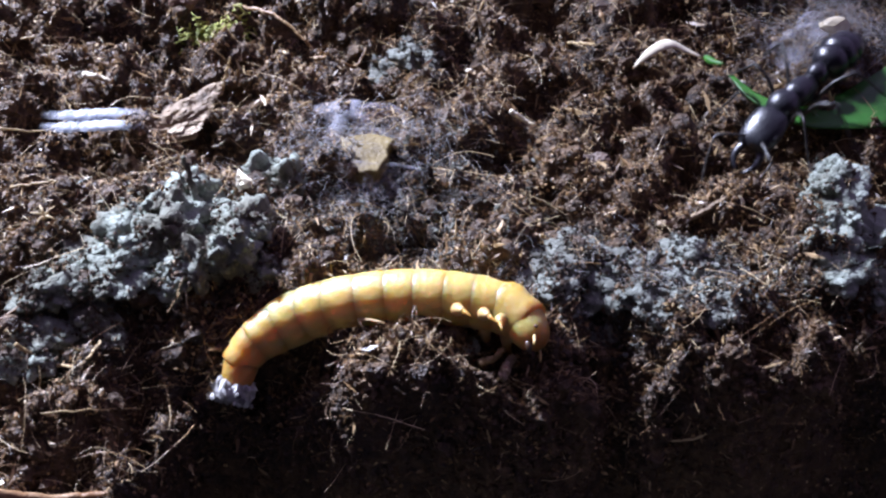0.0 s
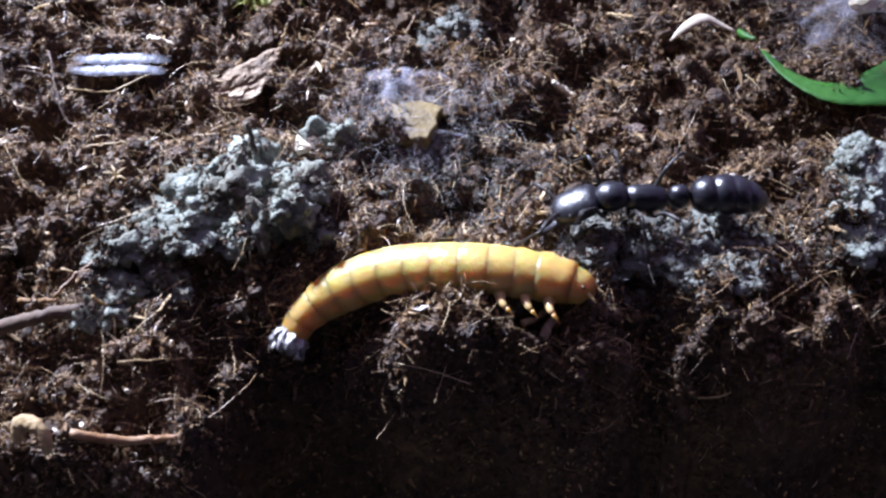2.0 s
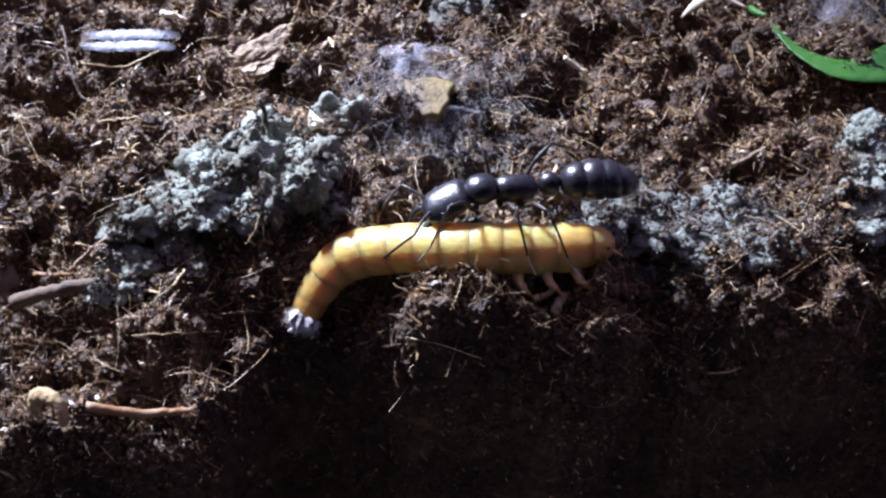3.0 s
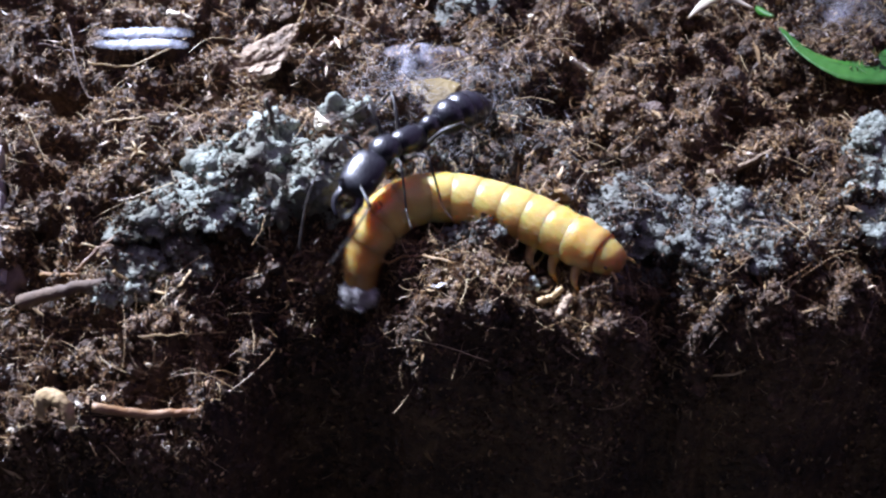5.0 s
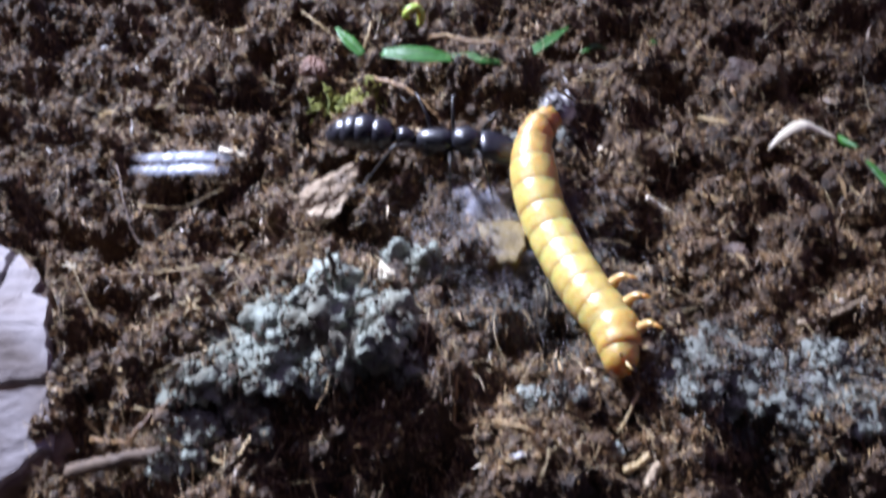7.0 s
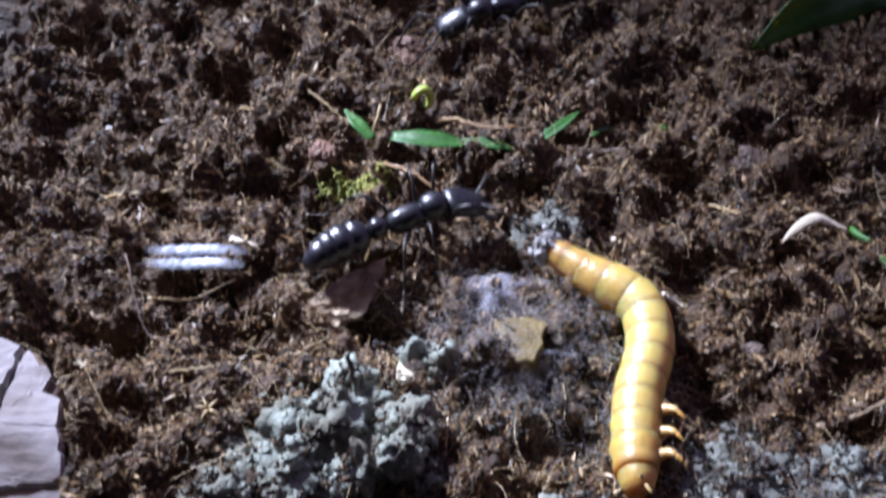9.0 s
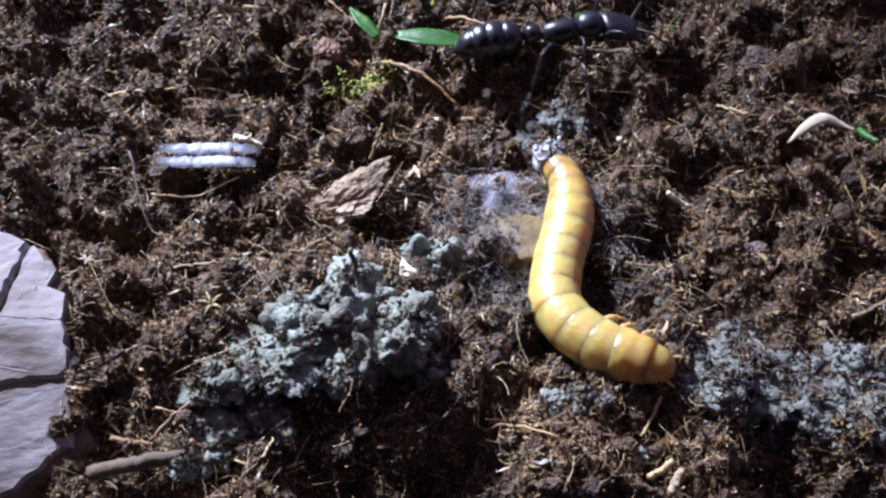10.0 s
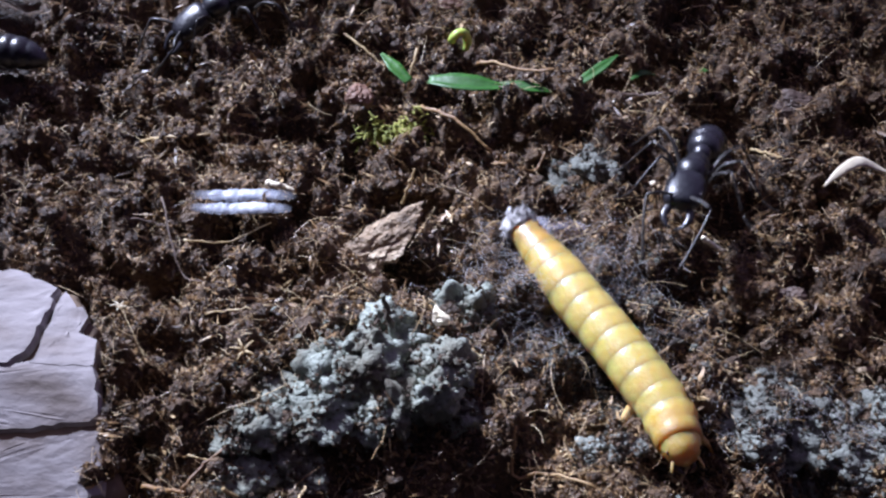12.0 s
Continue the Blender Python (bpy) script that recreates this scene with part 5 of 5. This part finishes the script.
    worm.bend(9, 65, (0.170, 1.629, 0.170), (0.482, 1.376, 0.170), (0.782, 1.134, 0.170), (0.840, 0.797, 0.170), (0.747, 0.382, 0.170), (0.711, -0.007, 0.170), (0.710, -0.363, 0.186))
    worm.bend(9.2, 60, (0.165, 1.739, 0.170), (0.480, 1.482, 0.170), (0.726, 1.258, 0.170), (0.711, 0.886, 0.170), (0.603, 0.461, 0.170), (0.626, 0.066, 0.170), (0.734, -0.289, 0.177))
    worm.bend(9.5, 45, (0.218, 1.609, 0.170), (0.511, 1.407, 0.170), (0.665, 1.106, 0.170), (0.533, 0.688, 0.170), (0.446, 0.293, 0.170), (0.553, -0.053, 0.170), (0.839, -0.296, 0.176))
    worm.bend(9.8, 35, (0.185, 1.618, 0.170), (0.381, 1.387, 0.170), (0.377, 0.982, 0.170), (0.226, 0.639, 0.170), (0.208, 0.316, 0.170), (0.423, 0.017, 0.170), (0.820, -0.201, 0.172))
    worm.bend(10, 30, (0.157, 1.525, 0.170), (0.275, 1.269, 0.170), (0.275, 0.919, 0.170), (0.202, 0.535, 0.170), (0.222, 0.218, 0.170), (0.470, -0.033, 0.170), (0.919, -0.204, 0.172))
    worm.bend(10.2, 20, (0.148, 1.610, 0.170), (0.240, 1.324, 0.170), (0.241, 0.922, 0.170), (0.213, 0.540, 0.170), (0.304, 0.226, 0.170), (0.533, -0.025, 0.170), (0.927, -0.241, 0.173))
    worm.bend(10.5, 5, (0.234, 1.701, 0.170), (0.247, 1.306, 0.170), (0.248, 0.905, 0.170), (0.293, 0.481, 0.170), (0.490, 0.132, 0.170), (0.767, -0.092, 0.170), (0.975, -0.263, 0.173))
    worm.bend(10.8, 0, (0.221, 1.804, 0.170), (0.230, 1.403, 0.170), (0.232, 0.974, 0.170), (0.306, 0.548, 0.170), (0.502, 0.151, 0.170), (0.706, -0.139, 0.171), (0.867, -0.408, 0.187))
    worm.bend(11, 0, (0.281, 1.830, 0.170), (0.241, 1.426, 0.170), (0.249, 1.020, 0.170), (0.309, 0.592, 0.170), (0.504, 0.193, 0.170), (0.725, -0.141, 0.171), (0.863, -0.495, 0.198))
    worm.bend(11.5, 0, (0.060, 1.854, 0.170), (0.124, 1.401, 0.170), (0.194, 1.000, 0.170), (0.313, 0.575, 0.170), (0.523, 0.180, 0.170), (0.689, -0.153, 0.171), (0.789, -0.512, 0.204))
    worm.bend(12, 0, (-0.281, 1.298, 0.170), (-0.121, 1.053, 0.170), (0.089, 0.722, 0.170), (0.307, 0.408, 0.170), (0.498, 0.109, 0.170), (0.663, -0.178, 0.172), (0.762, -0.535, 0.208))
    worm.play()
    ant.stand(0.0, 0, (2.350, 0.610, 0.300), (2.830, 1.200, 0.300), (3.460, 1.980, 0.300))
    ant.stand(0.1, 0, (2.300, 0.480, 0.300), (2.720, 0.980, 0.300), (3.280, 1.780, 0.300))
    ant.stand(0.2, 0, (2.234, 0.204, 0.309), (2.555, 0.640, 0.312), (3.048, 1.637, 0.300))
    ant.stand(0.3, 0, (2.065, 0.182, 0.303), (2.411, 0.404, 0.317), (2.928, 0.917, 0.304))
    ant.stand(0.4, 0, (1.968, 0.115, 0.301), (2.330, 0.259, 0.316), (2.940, 0.565, 0.334))
    ant.stand(0.5, 0, (1.878, 0.127, 0.300), (2.295, 0.275, 0.312), (2.981, 0.533, 0.338))
    ant.stand(1.0, 0, (1.562, -0.023, 0.300), (1.934, 0.080, 0.301), (2.660, 0.251, 0.366))
    ant.stand(1.5, 0, (1.427, -0.108, 0.300), (1.816, -0.024, 0.300), (2.431, 0.111, 0.335))
    ant.stand(2.0, 0, (1.044, -0.115, 0.360), (1.427, -0.077, 0.360), (2.012, -0.035, 0.362))
    ant.stand(2.5, 0, (0.502, -0.338, 0.456), (0.843, -0.248, 0.451), (1.454, -0.226, 0.450))
    ant.stand(3.0, 0, (0.232, -0.415, 0.458), (0.515, -0.330, 0.456), (1.055, -0.257, 0.450))
    ant.stand(3.7, 0, (0.031, -0.315, 0.452), (0.275, -0.105, 0.450), (0.672, 0.166, 0.450))
    ant.stand(4.3, 0, (-0.188, -0.465, 0.399), (-0.064, -0.166, 0.452), (0.244, 0.259, 0.450))
    ant.stand(4.8, 0, (-0.290, -0.469, 0.375), (-0.184, -0.168, 0.453), (0.149, 0.419, 0.450))
    ant.stand(5.0, -12, (-0.395, -0.300, 0.454), (-0.239, 0.004, 0.457), (0.218, 0.477, 0.450))
    ant.stand(5.2, -20, (-0.440, -0.111, 0.435), (-0.283, 0.210, 0.429), (0.173, 0.503, 0.420))
    ant.stand(5.5, -22, (-0.412, 0.068, 0.418), (-0.285, 0.324, 0.408), (0.109, 0.496, 0.400))
    ant.stand(5.7, -10, (-0.183, 0.467, 0.303), (-0.046, 0.721, 0.300), (0.112, 1.099, 0.300))
    ant.stand(5.8, 0, (-0.064, 0.635, 0.300), (-0.103, 0.944, 0.300), (-0.174, 1.416, 0.300))
    ant.stand(6.0, 8, (-0.057, 0.687, 0.300), (-0.192, 0.964, 0.300), (-0.364, 1.402, 0.300))
    ant.stand(6.2, 12, (0.141, 0.976, 0.300), (-0.021, 1.087, 0.300), (-0.259, 1.404, 0.300))
    ant.stand(6.5, 0, (0.366, 1.576, 0.300), (0.063, 1.633, 0.300), (-0.491, 1.748, 0.300))
    ant.stand(6.8, 0, (-0.011, 1.788, 0.300), (-0.296, 1.814, 0.300), (-0.816, 1.928, 0.300))
    ant.stand(7.0, 0, (-0.124, 1.636, 0.300), (-0.403, 1.631, 0.300), (-0.892, 1.708, 0.300))
    ant.stand(7.2, 0, (0.199, 1.837, 0.300), (-0.121, 1.801, 0.300), (-0.545, 1.821, 0.300))
    ant.stand(7.8, 0, (0.097, 1.644, 0.300), (-0.217, 1.581, 0.300), (-0.690, 1.542, 0.300))
    ant.stand(8.3, 0, (-0.200, 1.628, 0.300), (-0.473, 1.513, 0.300), (-0.972, 1.340, 0.300))
    ant.stand(8.8, 0, (-0.390, 1.913, 0.300), (-0.686, 1.767, 0.300), (-1.145, 1.511, 0.300))
    ant.stand(9.0, 0, (-0.460, 1.937, 0.300), (-0.738, 1.834, 0.300), (-1.213, 1.521, 0.300))
    ant.stand(9.2, 0, (-0.492, 2.126, 0.300), (-0.772, 2.004, 0.300), (-1.242, 1.576, 0.300))
    ant.stand(9.5, 0, (-0.367, 2.424, 0.300), (-0.610, 2.299, 0.300), (-1.109, 2.080, 0.300))
    ant.stand(9.8, 0, (0.090, 2.689, 0.300), (-0.202, 2.618, 0.300), (-0.700, 2.512, 0.300))
    ant.stand(10.0, 0, (0.561, 2.784, 0.300), (0.330, 2.714, 0.300), (-0.213, 2.604, 0.300))
    ant.stand(10.2, 0, (0.677, 2.732, 0.300), (0.354, 2.647, 0.300), (-0.222, 2.579, 0.300))
    ant.stand(10.5, 0, (0.577, 2.615, 0.300), (0.273, 2.610, 0.300), (-0.279, 2.639, 0.300))
    ant.stand(10.8, -18, (0.792, 2.374, 0.400), (0.502, 2.452, 0.400), (-0.029, 2.594, 0.400))
    ant.stand(11.0, -30, (1.031, 2.019, 0.400), (0.808, 2.219, 0.400), (0.399, 2.587, 0.400))
    ant.stand(11.2, -28, (1.088, 1.735, 0.400), (1.006, 2.023, 0.400), (0.854, 2.552, 0.400))
    ant.stand(11.4, -32, (0.952, 1.655, 0.400), (0.957, 1.955, 0.400), (0.967, 2.505, 0.400))
    ant.stand(11.6, -32, (0.961, 1.647, 0.400), (0.961, 1.947, 0.400), (0.961, 2.497, 0.400))
    ant.stand(12.0, -28, (0.784, 1.283, 0.400), (0.867, 1.571, 0.400), (1.018, 2.100, 0.400))
    second.stand(0.0, 0, (1.653, 4.307, 0.300), (1.945, 4.486, 0.300), (2.433, 4.663, 0.300))
    second.stand(5.0, 0, (1.125, 3.503, 0.300), (1.406, 3.669, 0.300), (1.878, 3.843, 0.300))
    second.stand(7.2, 0, (-0.131, 4.575, 0.300), (0.106, 4.658, 0.300), (0.633, 4.743, 0.300))
    second.stand(8.8, 0, (-0.532, 4.009, 0.300), (-0.373, 4.086, 0.300), (-0.027, 4.205, 0.300))
    second.stand(9.0, 0, (-0.497, 4.063, 0.300), (-0.291, 4.140, 0.300), (0.033, 4.297, 0.300))
    second.stand(9.2, 0, (-0.536, 3.673, 0.300), (-0.482, 4.030, 0.300), (-0.312, 4.557, 0.300))
    second.stand(9.5, 0, (-1.089, 4.046, 0.300), (-0.971, 4.343, 0.300), (-0.663, 4.732, 0.300))
    second.stand(10.5, 0, (-1.607, 3.962, 0.300), (-1.398, 4.187, 0.300), (-1.039, 4.347, 0.300))
    second.stand(11.2, 0, (-2.344, 3.733, 0.300), (-2.125, 3.810, 0.300), (-1.729, 3.964, 0.300))
    second.stand(11.5, 0, (-2.576, 3.485, 0.300), (-2.315, 3.560, 0.300), (-1.876, 3.676, 0.300))
    second.stand(12.0, 0, (-2.851, 3.298, 0.300), (-2.651, 3.440, 0.300), (-2.252, 3.657, 0.300))
    third.stand(0.0, 0, (-5.619, 5.716, 0.300), (-5.342, 5.715, 0.300), (-4.790, 5.713, 0.300))
    third.stand(7.2, 0, (-7.660, 5.856, 0.300), (-7.365, 5.855, 0.300), (-6.779, 5.853, 0.300))
    third.stand(10.8, 0, (-6.069, 2.954, 0.300), (-5.819, 2.896, 0.300), (-5.316, 2.880, 0.300))
    third.stand(11.3, 0, (-5.055, 2.703, 0.300), (-4.794, 2.724, 0.300), (-4.306, 2.726, 0.300))
    third.stand(11.5, 0, (-4.693, 2.730, 0.300), (-4.436, 2.770, 0.300), (-3.925, 2.765, 0.300))
    third.stand(12.0, 0, (-5.128, 2.785, 0.300), (-4.893, 2.824, 0.300), (-4.439, 2.803, 0.300))
    walk(chip, [(t, pose(x * CM, y * CM, (ground_z(-1.42, 1.2) + 0.12) * CM)) for t, x, y in ((0.0, -1.42, 1.21), (6.4, -1.42, 1.21), (7.0, -1.40, 1.2), (8.8, -1.31, 1.15), (12.0, -1.31, 1.15))])
    for a in (ant, second, third):
        a.play()


motions()
